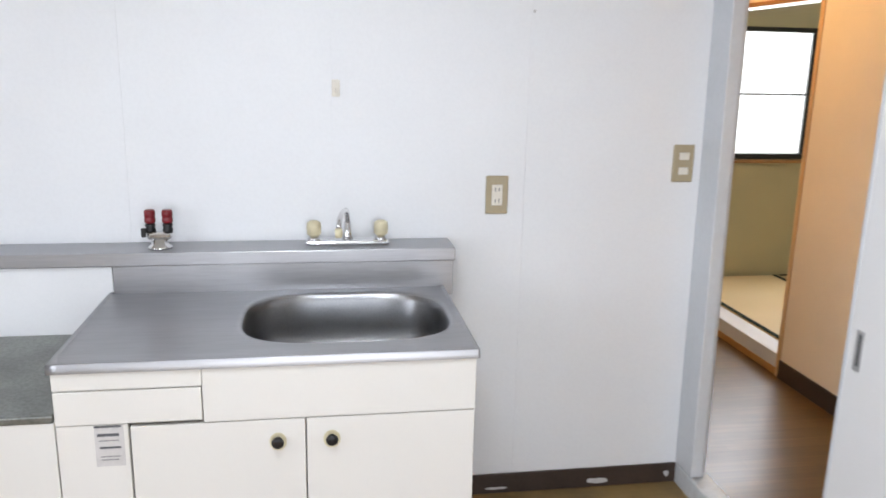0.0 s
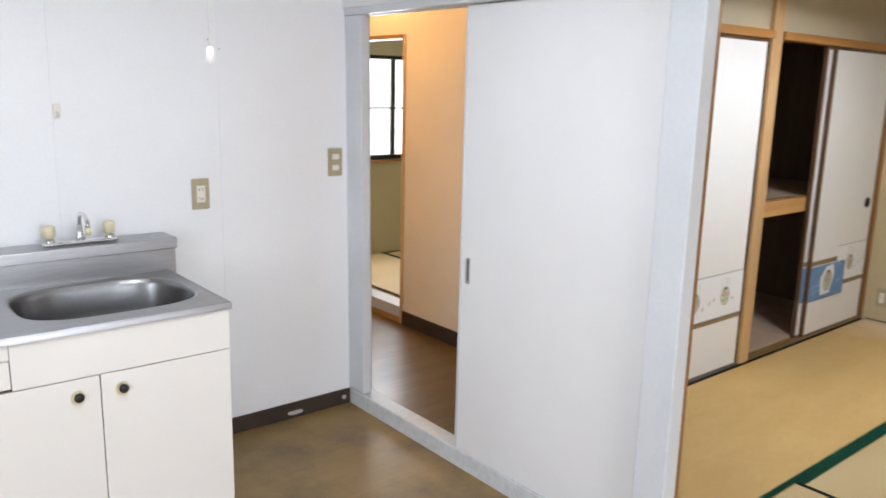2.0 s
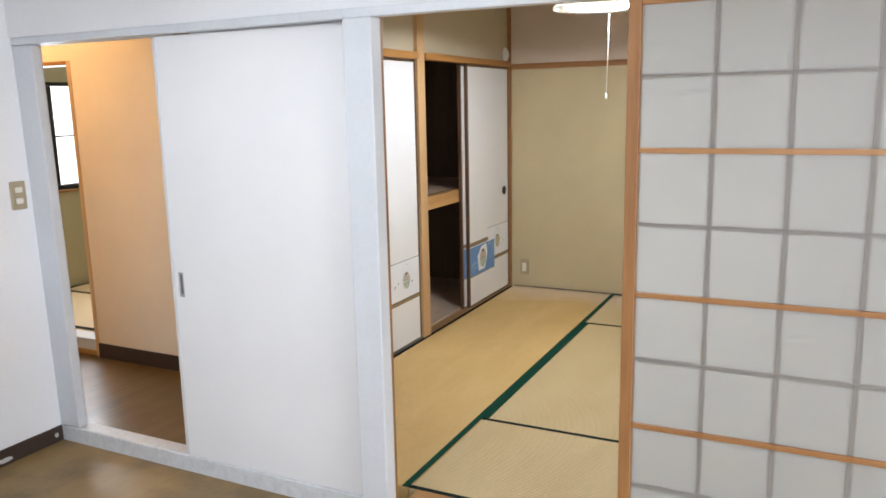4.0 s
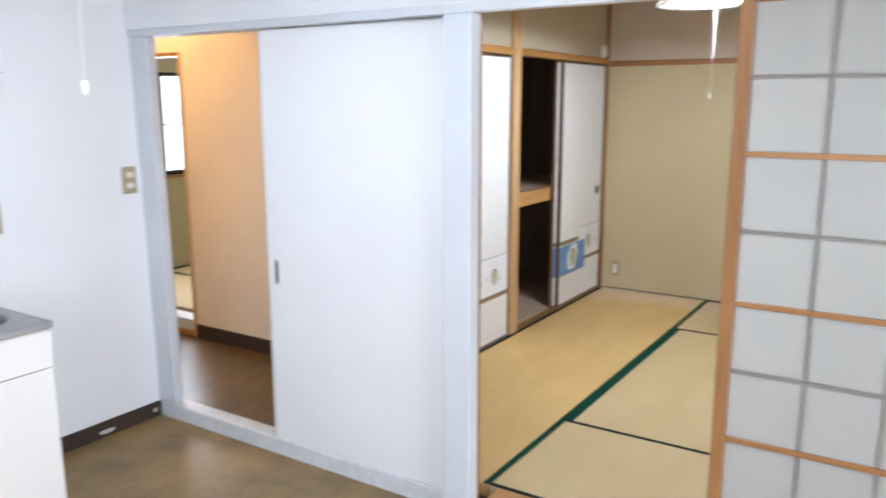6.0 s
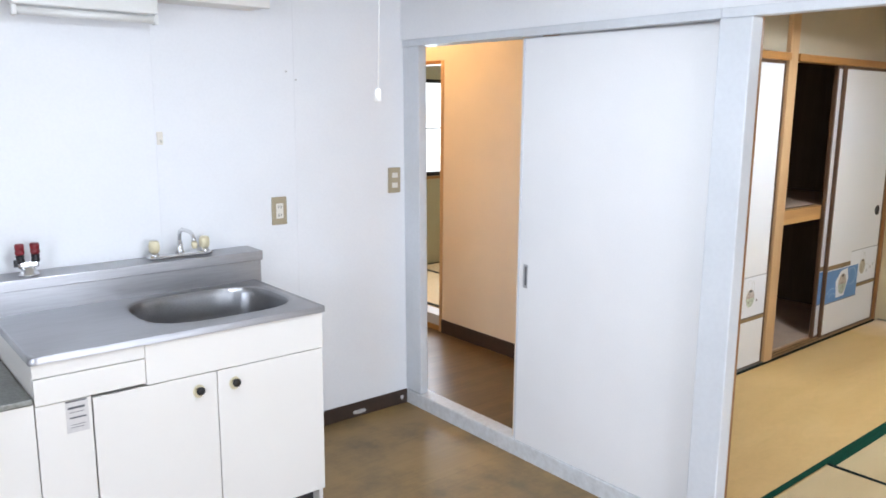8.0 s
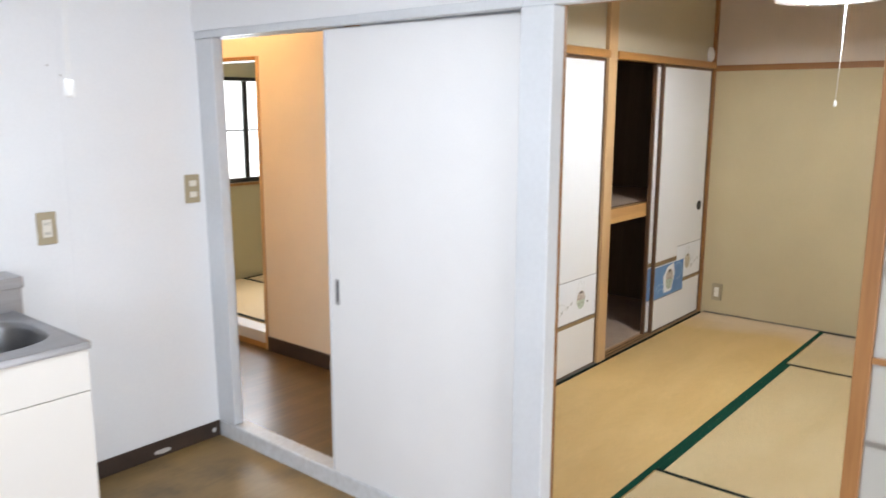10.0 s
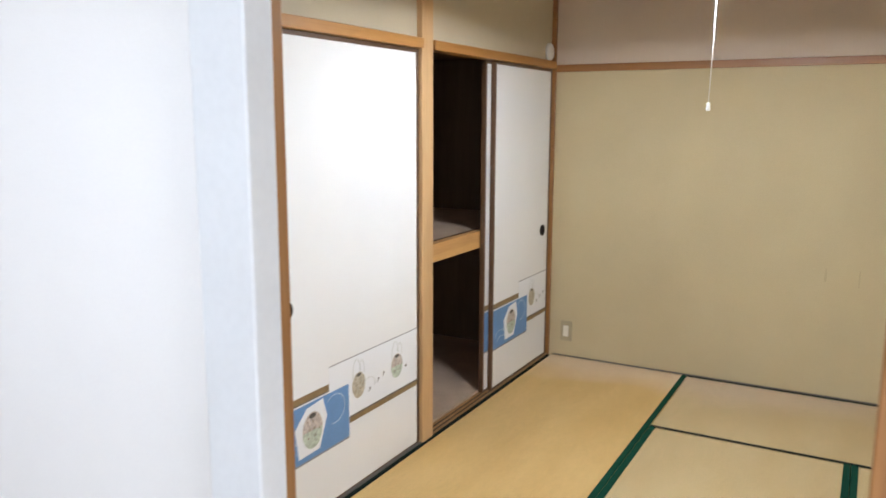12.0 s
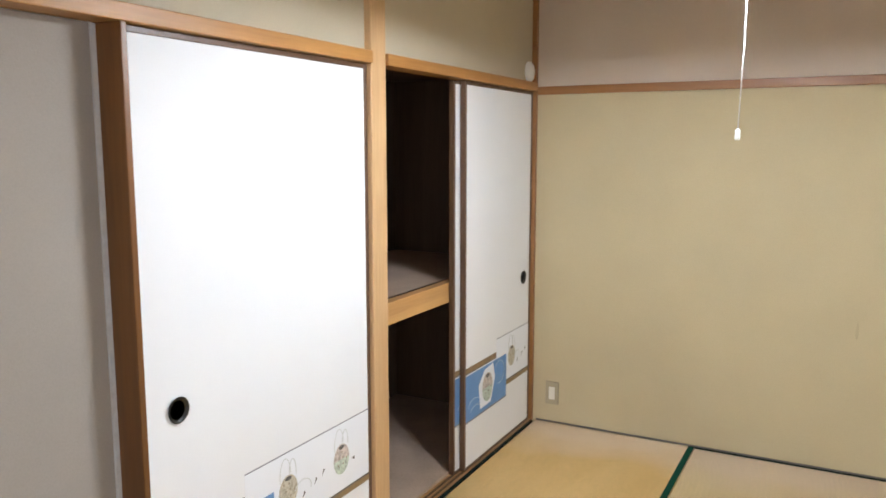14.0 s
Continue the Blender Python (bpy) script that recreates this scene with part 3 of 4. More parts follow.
def mat_piece(a, b, c, d, along, m, cloth=BORDER, both=True):
    g, w = 0.0012, 0.028
    o = slab("tatami_mat", a + g, b - g, c + g, d - g, 0.005, ZT, m, ft, 0.005)
    if along == "X":
        slab("border", a + g, b - g, c + g, c + w, ZT + 0.0002, ZT + 0.003, cloth, o)
        if both:
            slab("border", a + g, b - g, d - w, d - g, ZT + 0.0002, ZT + 0.003, cloth, o)
    else:
        slab("border", a + g, a + 0.020, c + g, d - g, ZT + 0.0002, ZT + 0.003, BORDER_DARK, o)
        slab("border", b - 0.020, b - g, c + g, d - g, ZT + 0.0002, ZT + 0.003, BORDER_DARK, o)


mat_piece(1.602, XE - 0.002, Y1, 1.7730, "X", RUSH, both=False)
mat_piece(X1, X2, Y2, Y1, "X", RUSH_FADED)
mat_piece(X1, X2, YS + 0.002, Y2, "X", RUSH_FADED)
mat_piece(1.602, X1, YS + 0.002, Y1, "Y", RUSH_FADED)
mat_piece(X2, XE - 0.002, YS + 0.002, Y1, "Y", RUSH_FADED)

we = root("wall_east", "sand-beige fibre wall below a brown moulding", "wall")
slab("lower_wall", XE, XE + 0.1, YS - 0.1, YF + 0.9, -0.06, 1.74, BEIGE, we)
slab("upper_wall", XE, XE + 0.1, YS - 0.1, YF + 0.9, 1.78, ZCT, PINKISH, we)
slab("moulding", XE - 0.012, XE + 0.1, YS - 0.1, YF - 0.002, 1.7402, 1.7798, RAIL_Y, we, 0.002, "brown wooden picture rail")
slab("ceiling_moulding", XE - 0.02, XE - 0.0005, YS, YF - 0.002, ZCT - 0.035, ZCT - 0.001, RAIL_Y, we, 0.002, "brown ceiling moulding")
slab("floor_strip", XE - 0.008, XE - 0.0005, YS, YF - 0.04, ZT + 0.003, ZT + 0.009, SILL_GREY, we)
SCUFF = mat("faint_wall_scuff", (0.50, 0.41, 0.255), 0.9, vary=0.06, scale=9, bump=0.3, bump_scale=260)
for sy, sz, w, h in ((0.158, 0.69, 0.005, 0.055), (0.31, 0.70, 0.008, 0.045)):
    ring = [(sy + w * math.cos(a) * (0.8 + 0.4 * noise.noise(Vector((a * 2, sy * 7, 1)))), sz + h * math.sin(a) * (0.85 + 0.4 * noise.noise(Vector((a * 2, sz * 7, 5))))) for a in (2 * math.pi * i / 20 for i in range(20))]
    bm = flat(bmesh.new(), ring, -0.0004, 0.0)
    for v in bm.verts:
        v.co = Vector((XE + v.co.y, v.co.x, v.co.z))
    part("scuff", bm, SCUFF, we, "faint darker scuff")
struct("wall_tatami_south", 1.4805, XE, YS - 0.1, YS, -0.06, ZCT, BEIGE, "plain sand-beige fibre wall", "wall")
struct("ceiling_tatami_room", 1.481, XE + 0.1, YS - 0.1, YF + 0.9, ZCT, ZCT + 0.08, wood("ceiling_board_wood", (0.66, 0.51, 0.33), (0.56, 0.42, 0.26), 0.6, "X"), "pale wood board ceiling", "ceiling")
wt = root("wall_tatami_north", "beige wall and wooden rails round the closets", "wall")
slab("side_wall", 1.4805, 2.333, 1.852, 1.90, 0.0, 1.757, SIDE_SHADED, wt, 0.0, "plain beige side wall with shade in its colour")
slab("upper_wall", 1.4805, 3.3315, YF + 0.004, YF + 0.045, 1.7985, ZCT - 0.001, BEIGE_UP, wt)
slab("upper_wall", 3.4245, XE - 0.0272, YF + 0.004, YF + 0.045, 1.7985, ZCT - 0.001, BEIGE_UP, wt)
slab("head_rail", 1.4805, 3.3315, 1.772, YF + 0.046, 1.7575, 1.798, RAIL_X, wt, 0.003)
slab("head_rail", 3.4245, XE - 0.0275, 1.772, YF + 0.046, 1.7575, 1.798, RAIL_X, wt, 0.003)
slab("side_jamb", 2.334, 2.3515, 1.768, 1.90, ZT, 1.757, JAMB, wt, 0.003, "orange-brown jamb darkened as in shade")
slab("bead", 2.322, 2.3335, 1.845, 1.8515, ZT, 1.756, LABEL, wt)
slab("centre_post", 3.332, 3.424, 1.782, YF + 0.046, 0.0, ZCT - 0.001, POST_WOOD, wt, 0.004, "pale cedar post")
slab("corner_post", XE - 0.027, XE - 0.0005, YF - 0.020, YF + 0.046, ZT, ZCT - 0.001, RAIL_Y, wt, 0.003, "brown corner post")
slab("closet_sill", 2.352, 3.3315, 1.787, YF + 0.046, 0.0, 0.068, SILL_GREY, wt, 0.002, "dark grey sliding sill")
slab("closet_sill", 3.4245, XE - 0.028, 1.787, YF + 0.046, 0.0, 0.064, SILL_DARK, wt, 0.0, "dark grooves of the sliding sill")
for ya, yb in ((1.7868, 1.7975), (1.8135, 1.8215), (1.8375, 1.8485)):
    slab("sill_ridge", 3.4246, XE - 0.0282, ya, yb, 0.0642, 0.0698, SILL_RIDGE, wt, 0.001, "worn orange-brown sill ridge")
slab("sill_edge_strip", 1.602, XE - 0.028, 1.7735, 1.7862, 0.0, ZT + 0.004, BORDER_DARK, wt)
slab("side_floor_strip", 1.602, 2.333, 1.7866, 1.8515, 0.0, ZT + 0.002, SILL_X, wt)
# closet interior
CLY = YF + 0.0465
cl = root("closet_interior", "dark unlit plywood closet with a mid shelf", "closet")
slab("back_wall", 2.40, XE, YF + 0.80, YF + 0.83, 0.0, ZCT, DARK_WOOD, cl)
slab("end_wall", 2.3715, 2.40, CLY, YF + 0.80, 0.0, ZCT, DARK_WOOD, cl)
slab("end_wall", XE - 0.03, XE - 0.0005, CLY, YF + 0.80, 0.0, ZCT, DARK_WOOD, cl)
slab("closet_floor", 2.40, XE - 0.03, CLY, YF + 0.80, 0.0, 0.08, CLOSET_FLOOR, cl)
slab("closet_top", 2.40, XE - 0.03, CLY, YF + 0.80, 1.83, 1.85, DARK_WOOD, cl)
slab("shelf_board", 2.40, XE - 0.03, CLY + 0.051, YF + 0.80, 0.896, 0.915, CLOSET_FLOOR, cl, 0.0, "grey plywood mid shelf")
slab("shelf_edge_strip", 2.41, XE - 0.035, CLY + 0.038, CLY + 0.050, 0.9172, 0.921, SILL_DARK, cl, 0.001, "dark worn shelf edge strip")
slab("shelf_beam", 2.40, XE - 0.03, CLY, CLY + 0.050, 0.832, 0.917, BEAM_X, cl, 0.003, "light orange wooden shelf beam")

# ---- fusuma ----


def fusuma(x0, x1, y, z0, z1, px, pz, group_label, foot=0.010):
    """Sliding paper door: white paper, dark frame, printed band, round pull. px: x of the pull."""
    f = thing("fusuma_door", group_label, "sliding door", (x0, y, z0), "closet fusuma doors")
    w, h, s = x1 - x0, z1 - z0, 0.016
    part("paper", box(bmesh.new(), s, w - s, 0, 0.016, foot, h - s), PAPER, f)
    part("stile", box(bmesh.new(), 0, s, -0.003, 0.02, 0, h, 0.002), BROWN_FRAME, f)
    part("stile", box(bmesh.new(), w - s, w, -0.003, 0.02, 0, h, 0.002), BROWN_FRAME, f)
    part("rail", box(bmesh.new(), s, w - s, -0.003, 0.02, 0, foot, 0.0015), BROWN_FRAME_X, f)
    part("rail", box(bmesh.new(), s, w - s, -0.003, 0.02, h - s, h, 0.002), BROWN_FRAME_X, f)
    pull = part("round_pull", lathe(bmesh.new(), [(0.030, 0.0), (0.034, -0.005), (0.031, -0.006), (0.027, -0.002), (0.024, 0.0)], px - x0, -0.0003, pz - z0, 28, "Y"), BLACK, f, "black lacquered round pull")
    e, r = 0.0008, w - s
    zz = lambda v: v - 0.01 - z0
    panel = part("printed_panel", box(bmesh.new(), 0.345, r, -e, 0, zz(0.372), zz(0.60)), PAPER_PANEL, f, "pale printed panel")
    part("printed_line", box(bmesh.new(), 0.345, r, -e * 1.5, -e, zz(0.598), zz(0.602)), LINE, panel)
    part("gold_strip", box(bmesh.new(), s, 0.342, -e * 1.4, 0, zz(0.510), zz(0.538)), GOLD, f, "brown gold printed strip")
    part("gold_strip", box(bmesh.new(), 0.466, r, -e * 1.4, 0, zz(0.345), zz(0.3715)), GOLD, f, "brown gold printed strip")
    part("gold_edge", box(bmesh.new(), s, 0.342, -e * 2, -e * 1.4, zz(0.510), zz(0.514)), LABEL_INK, f)
    part("gold_edge", box(bmesh.new(), 0.466, r, -e * 2, -e * 1.4, zz(0.3665), zz(0.3715)), LABEL_INK, f)
    blue = part("blue_panel", box(bmesh.new(), s, 0.462, -e * 2, 0, zz(0.296), zz(0.503)), BLUE, f, "blue printed panel")
    part("blue_edge", box(bmesh.new(), s, 0.462, -e * 2.4, 0, zz(0.289), zz(0.2955)), LINE, f)
    # white hexagon with a ball on the blue panel
    cx, cz = 0.235, zz(0.405)
    hexa = [(cx - 0.088, cz + 0.022), (cx - 0.022, cz + 0.082), (cx + 0.070, cz + 0.092), (cx + 0.092, cz + 0.02), (cx + 0.045, cz - 0.088), (cx - 0.070, cz - 0.090)]
    part("printed_hexagon", flat(bmesh.new(), hexa, -e * 2.6, -e * 2), PAPER_PANEL, blue)

    def ball(bx, bz, rx, rz, upper, lower, owner, lift):
        part("printed_ball", flat(bmesh.new(), oval(bx, bz, rx, rz), -lift - 0.0004, -lift), lower, owner)
        top = [p for p in oval(bx, bz, rx * 1.002, rz * 1.002, 28) if p[1] >= bz - 0.004]
        part("printed_ball_top", flat(bmesh.new(), top, -lift - 0.0007, -lift - 0.0004), upper, owner)
        part("printed_dot", flat(bmesh.new(), oval(bx, bz + rz * 0.8, rx * 0.35, rz * 0.13), -lift - 0.001, -lift - 0.0007), INK, owner)
        for i in range(7):
            a = i * 2.399 + 0.5
            q = 0.2 + 0.09 * i
            part("printed_dot", flat(bmesh.new(), oval(bx + rx * q * math.cos(a), bz + rz * q * math.sin(a), rx * 0.08, rz * 0.06, 8), -lift - 0.001, -lift - 0.0007), DOT, owner)

    def loop(points, m, owner, lift):
        part("printed_cord", tube(bmesh.new(), [(x, -lift, z) for x, z in points], 0.0016, 5), m, owner)

    ball(cx + 0.008, cz - 0.006, 0.056, 0.068, BALL_PINK, BALL_GREEN, blue, e * 2.6)
    arc = lambda ax, az, rx, rz, a0, a1, n=14: [(ax + rx * math.cos(a0 + (a1 - a0) * i / n), az + rz * math.sin(a0 + (a1 - a0) * i / n)) for i in range(n + 1)]
    loop(arc(cx + 0.14, cz + 0.03, 0.06, 0.055, 2.4, -1.9), CORD_BLUE, blue, e * 2.2)
    loop(arc(cx - 0.13, cz - 0.05, 0.06, 0.03, 0.2, 3.2), CORD_BLUE, blue, e * 2.2)
    loop(arc(cx - 0.12, cz - 0.08, 0.05, 0.025, 0.2, 3.0), CORD_BLUE, blue, e * 2.2)
    for bx, up, lo in ((0.528, BALL_TAN, BALL_TAN), (0.800, BALL_PINK, BALL_GREEN)):
        if bx + 0.06 > r:
            continue
        bz = zz(0.478)
        ball(bx, bz, 0.043, 0.051, up, lo, panel, e)
        loop(arc(bx - 0.012, bz + 0.05, 0.025, 0.055, 3.4, 0.1), CORD_PRINT, panel, e)
        loop(arc(bx + 0.022, bz + 0.05, 0.016, 0.045, 3.1, -0.2), CORD_PRINT, panel, e)
        if bx < 0.6:
            loop(arc(bx + 0.07, bz - 0.02, 0.04, 0.03, 2.9, -0.3), CORD_PRINT, panel, e)
            for q in (0.065, 0.125, 0.165):
                if bx + q + 0.01 < r:
                    tx, tz = bx + q, bz - 0.062 + q * 0.35
                    part("printed_tassel", flat(bmesh.new(), [(tx, tz - 0.012), (tx + 0.01, tz + 0.010), (tx + 0.016, tz + 0.004)], -e * 1.6, -e), INK, panel)
        else:
            part("printed_tassel", flat(bmesh.new(), [(bx + 0.06, bz - 0.02), (bx + 0.075, bz - 0.012), (bx + 0.075, bz - 0.026)], -e * 1.6, -e), INK, panel)
    return f


fusuma(2.3525, 3.330, YF - 0.002, 0.0685, 1.756, 2.472, 0.847, "closed white fusuma door with blue printed band beside a cedar post", 0.005)
fusuma(4.064, 4.825, YF - 0.002, 0.0702, 1.756, 4.727, 0.837, "white fusuma door slid aside beside the open closet")
fusuma(4.008, 4.765, YF + 0.0225, 0.0702, 1.756, 4.675, 0.837, "white fusuma door slid behind another in front of the closet")

# ---- white sliding door ----
sd = thing("sliding_door", "plain white sliding door with a recessed metal pull, half open", "sliding door", (1.458, 1.0275, 0.0725))
DH = 1.700
part("panel", box(bmesh.new(), 0, 0.030, 0, 0.900, 0, DH, 0.003), DOOR_WHITE, sd)
part("edge_trim", box(bmesh.new(), -0.0012, 0.031, 0.893, 0.904, 0.001, DH - 0.001, 0.001), WHITE_PAINT, sd)
pl_ = part("pull_plate", box(bmesh.new(), -0.0025, -0.0002, 0.845, 0.869, 0.687, 0.787, 0.001), PULL_GREY, sd, "grey recessed metal pull")
# thin dark box on the plate, painting in the shade of the recess
part("pull_recess_shade", box(bmesh.new(), -0.0034, -0.0026, 0.850, 0.859, 0.700, 0.778, 0.0), PULL_SHADE, pl_)

# ---- lattice glass door ----
ld = thing("lattice_glass_door", "brown wooden sliding door with lattice bars and frosted panes", "sliding door", (1.412, -0.727, 0.0645))
W, H = 0.841, 1.708
part("stile", box(bmesh.new(), -0.004, 0.024, W - 0.036, W, 0, H, 0.003), LATTICE_Z, ld)
part("stile", box(bmesh.new(), -0.004, 0.024, 0, 0.036, 0, H, 0.003), LATTICE_Z, ld)
part("top_rail", box(bmesh.new(), -0.003, 0.0235, 0.0362, W - 0.0362, H - 0.02, H, 0.003), LATTICE_Y, ld)
part("bottom_rail", box(bmesh.new(), -0.003, 0.0235, 0.0362, W - 0.0362, 0, 0.1, 0.003), LATTICE_Y, ld)
ys = [0.0362 + i * (W - 0.0724) / 4 for i in range(5)]
zs = [0.10, 0.288, 0.478, 0.686, 0.880, 1.087, 1.295, 1.499, H - 0.02]
for i in range(1, 4):
    part("rear_bar", box(bmesh.new(), 0.0122, 0.0225, ys[i] - 0.006, ys[i] + 0.006, 0.10, H - 0.02), BAR_GREY, ld)
for i, z in enumerate(zs[1:-1]):
    part("rear_bar", box(bmesh.new(), 0.0124, 0.0222, 0.0362, W - 0.0362, z - 0.005, z + 0.005), BAR_GREY, ld)
    if i % 2 == 1:
        part("front_bar", box(bmesh.new(), -0.003, 0.0095, 0.0362, W - 0.0362, z - 0.0075, z + 0.0075, 0.001), LATTICE_Y, ld)
for i in range(4):
    for a, b in zip(zs, zs[1:]):
        part("pane", box(bmesh.new(), 0.0100, 0.0118, ys[i] + 0.0003, ys[i + 1] - 0.0003, a + 0.0003, b - 0.0003), PEBBLED, ld).visible_shadow = False

# ---- kitchen sink unit ----
CX0, CX1, CY0, CY1, CZ = -0.386, 0.580, 2.033, 2.588, 0.794
cab = thing("sink_cabinet", "cream board sink cabinet with a drawer and two doors", "cabinet", (0, 0, 0))
slab("side_panel", CX1 - 0.022, CX1 - 0.006, CY0 + 0.028, YN - 0.012, 0.0, 0.764, CABINET, cab, 0.001)
slab("side_panel", CX0 + 0.006, CX0 + 0.022, CY0 + 0.028, YN - 0.012, 0.0, 0.764, CABINET, cab, 0.001)
slab("bottom", CX0 + 0.022, CX1 - 0.022, CY0 + 0.028, YN - 0.012, 0.08, 0.10, CABINET, cab)
slab("back", CX0 + 0.022, CX1 - 0.022, YN - 0.03, YN - 0.012, 0.1, 0.764, CABINET, cab)
slab("kickboard", CX0 + 0.006, CX1 - 0.006, CY0 + 0.075, CY0 + 0.09, 0.0, 0.078, BLACK_PLASTIC, cab, 0.0, "black recessed kickboard")
slab("apron", -0.060, CX1 - 0.006, CY0 + 0.008, CY0 + 0.027, 0.637, 0.7700, CABINET, cab, 0.002)
slab("apron", CX0 + 0.006, -0.061, CY0 + 0.008, CY0 + 0.027, 0.7265, 0.7700, CABINET, cab, 0.002)
slab("drawer_front", CX0 + 0.007, -0.0625, CY0 + 0.006, CY0 + 0.027, 0.6445, 0.7240, CABINET, cab, 0.002)
slab("fixed_panel", CX0 + 0.007, -0.226, CY0 + 0.009, CY0 + 0.027, 0.085, 0.642, CABINET, cab, 0.002)
ld1 = slab("door", -0.2215, 0.1685, CY0 + 0.009, CY0 + 0.027, 0.085, 0.634, CABINET, cab, 0.002)
ld2 = slab("door", 0.1715, CX1 - 0.007, CY0 + 0.009, CY0 + 0.027, 0.085, 0.634, CABINET, cab, 0.002)
for owner, kx in ((ld1, 0.105), (ld2, 0.230)):
    part("knob_rose", flat(bmesh.new(), oval(kx, 0.579, 0.0200, 0.0225, 24), CY0 + 0.0078, CY0 + 0.0088), CREAM, owner, "yellowed plastic knob rose")
    part("knob", lathe(bmesh.new(), [(0.008, -0.0005), (0.007, -0.009), (0.0135, -0.014), (0.0145, -0.019), (0.0115, -0.023), (0.005, -0.024)], kx, CY0 + 0.008, 0.584, 20, "Y"), BLACK, owner, "round black knob")
lb = part("sticker", box(bmesh.new(), -0.299, -0.236, CY0 + 0.008, CY0 + 0.0088, 0.541, 0.641), STICKER, cab, "pale printed sticker with dark lines")
for z, h, a, b in ((0.6455, 0.005, -0.2985, -0.240), (0.625, 0.007, -0.293, -0.246), (0.611, 0.0015, -0.290, -0.248), (0.594, 0.0045, -0.289, -0.243), (0.572, 0.0015, -0.288, -0.246), (0.564, 0.0015, -0.288, -0.250)):
    part("print_bar", box(bmesh.new(), a, b, CY0 + 0.0072, CY0 + 0.0079, z - 0.007 - h / 2, z - 0.007 + h / 2), LABEL_INK, lb)

top = thing("sink_counter", "brushed stainless steel counter with an oval basin and rear ledge", "sink", (0, 0, 0))


def counter_top():
    bm = bmesh.new()
    cx, cy, rx, ry = 0.278, 2.330, 0.268, 0.204
    x0, x1, y0, y1 = CX0, CX1, CY0, CY1
    angles = [2 * math.pi * i / 72 for i in range(72)]
    angles += [math.atan2(y - cy, x - cx) % (2 * math.pi) for x in (x0, x1) for y in (y0, y1)]
    angles = sorted(angles)

    def sup(a, k):
        c, s = math.cos(a), math.sin(a)
        r = (abs(c / (rx + k)) ** 3.2 + abs(s / (ry + k)) ** 3.2) ** (-1 / 3.2)
        return cx + r * c, cy + r * s

    def rim(a, inset):
        c, s = math.cos(a), math.sin(a)
        t = min(((x1 - inset - cx) / c if c > 1e-9 else (x0 + inset - cx) / c if c < -1e-9 else 1e9), ((y1 - cy) / s if s > 1e-9 else (y0 + inset - cy) / s if s < -1e-9 else 1e9))
        return cx + t * c, cy + t * s

    rows = []
    for f in ([(rim, 0.0, CZ - 0.024), (rim, 0.0, CZ - 0.002), (rim, 0.0015, CZ), (rim, 0.006, CZ - 0.0005), (rim, 0.010, CZ - 0.0035)]
              + [(sup, 0.016, CZ - 0.0035), (sup, 0.006, CZ - 0.0035), (sup, 0.0, CZ - 0.009), (sup, -0.006, CZ - 0.03), (sup, -0.012, CZ - 0.10), (sup, -0.018, CZ - 0.145), (sup, -0.035, CZ - 0.165), (sup, -0.07, CZ - 0.172), (sup, -0.14, CZ - 0.176)]):
        rows.append([bm.verts.new((*f[0](a, f[1]), f[2])) for a in angles])
    n = len(angles)
    for a, b in zip(rows, rows[1:]):
        for i in range(n):
            q = bm.faces.new((a[i], a[(i + 1) % n], b[(i + 1) % n], b[i]))
            q.smooth = a is not rows[4]
            # faces below the rim take the darker basin steel
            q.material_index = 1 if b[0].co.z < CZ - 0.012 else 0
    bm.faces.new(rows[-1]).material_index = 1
    bmesh.ops.recalc_face_normals(bm, faces=bm.faces[:])
    for q in bm.faces:
        q.normal_flip() if q.normal.z < -0.2 else None
    return bm


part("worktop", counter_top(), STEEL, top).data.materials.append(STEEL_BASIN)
part("drain", lathe(bmesh.new(), [(0.055, 0.0), (0.058, 0.004), (0.045, 0.005), (0.04, 0.001)], 0.32, 2.40, CZ - 0.1755, 24), CHROME, top, "chrome drain ring")
slab("splash_back", CX0 + 0.014, 0.608, 2.5835, 2.594, CZ - 0.03, 0.874, STEEL, top, 0.001)
slab("splash_end", 0.602, 0.608, 2.595, YN - 0.001, CZ - 0.03, 0.874, STEEL, top)
slab("ledge", -1.25, 0.612, 2.570, YN - 0.0005, 0.8725, 0.912, STEEL, top, 0.003, "stainless ledge along the wall")

# stove stand
st = thing("stove_stand", "low cream stove stand with a stained stainless top", "cabinet", (0, 0, 0))
slab("front_panel", -1.05, CX0 + 0.004, CY0 + 0.009, CY0 + 0.027, 0.085, 0.652, CABINET, st, 0.002)
slab("side_panel", -1.05, -1.034, CY0 + 0.028, YN - 0.012, 0.0, 0.652, CABINET, st)
slab("side_panel", CX0 - 0.014, CX0 + 0.004, CY0 + 0.028, YN - 0.012, 0.0, 0.652, CABINET, st)
slab("kickboard", -1.05, CX0 + 0.004, CY0 + 0.075, CY0 + 0.09, 0.0, 0.083, BLACK_PLASTIC, st)
slab("steel_top", -1.055, CX0 + 0.004, CY0 + 0.004, 2.589, 0.6525, 0.672, STEEL_OLD, st, 0.004, "stained stainless top")
slab("rear_panel", -1.25, CX0 + 0.011, 2.5895, 2.60, 0.62, 0.872, DOOR_WHITE, st, 0.001, "white splash panel")

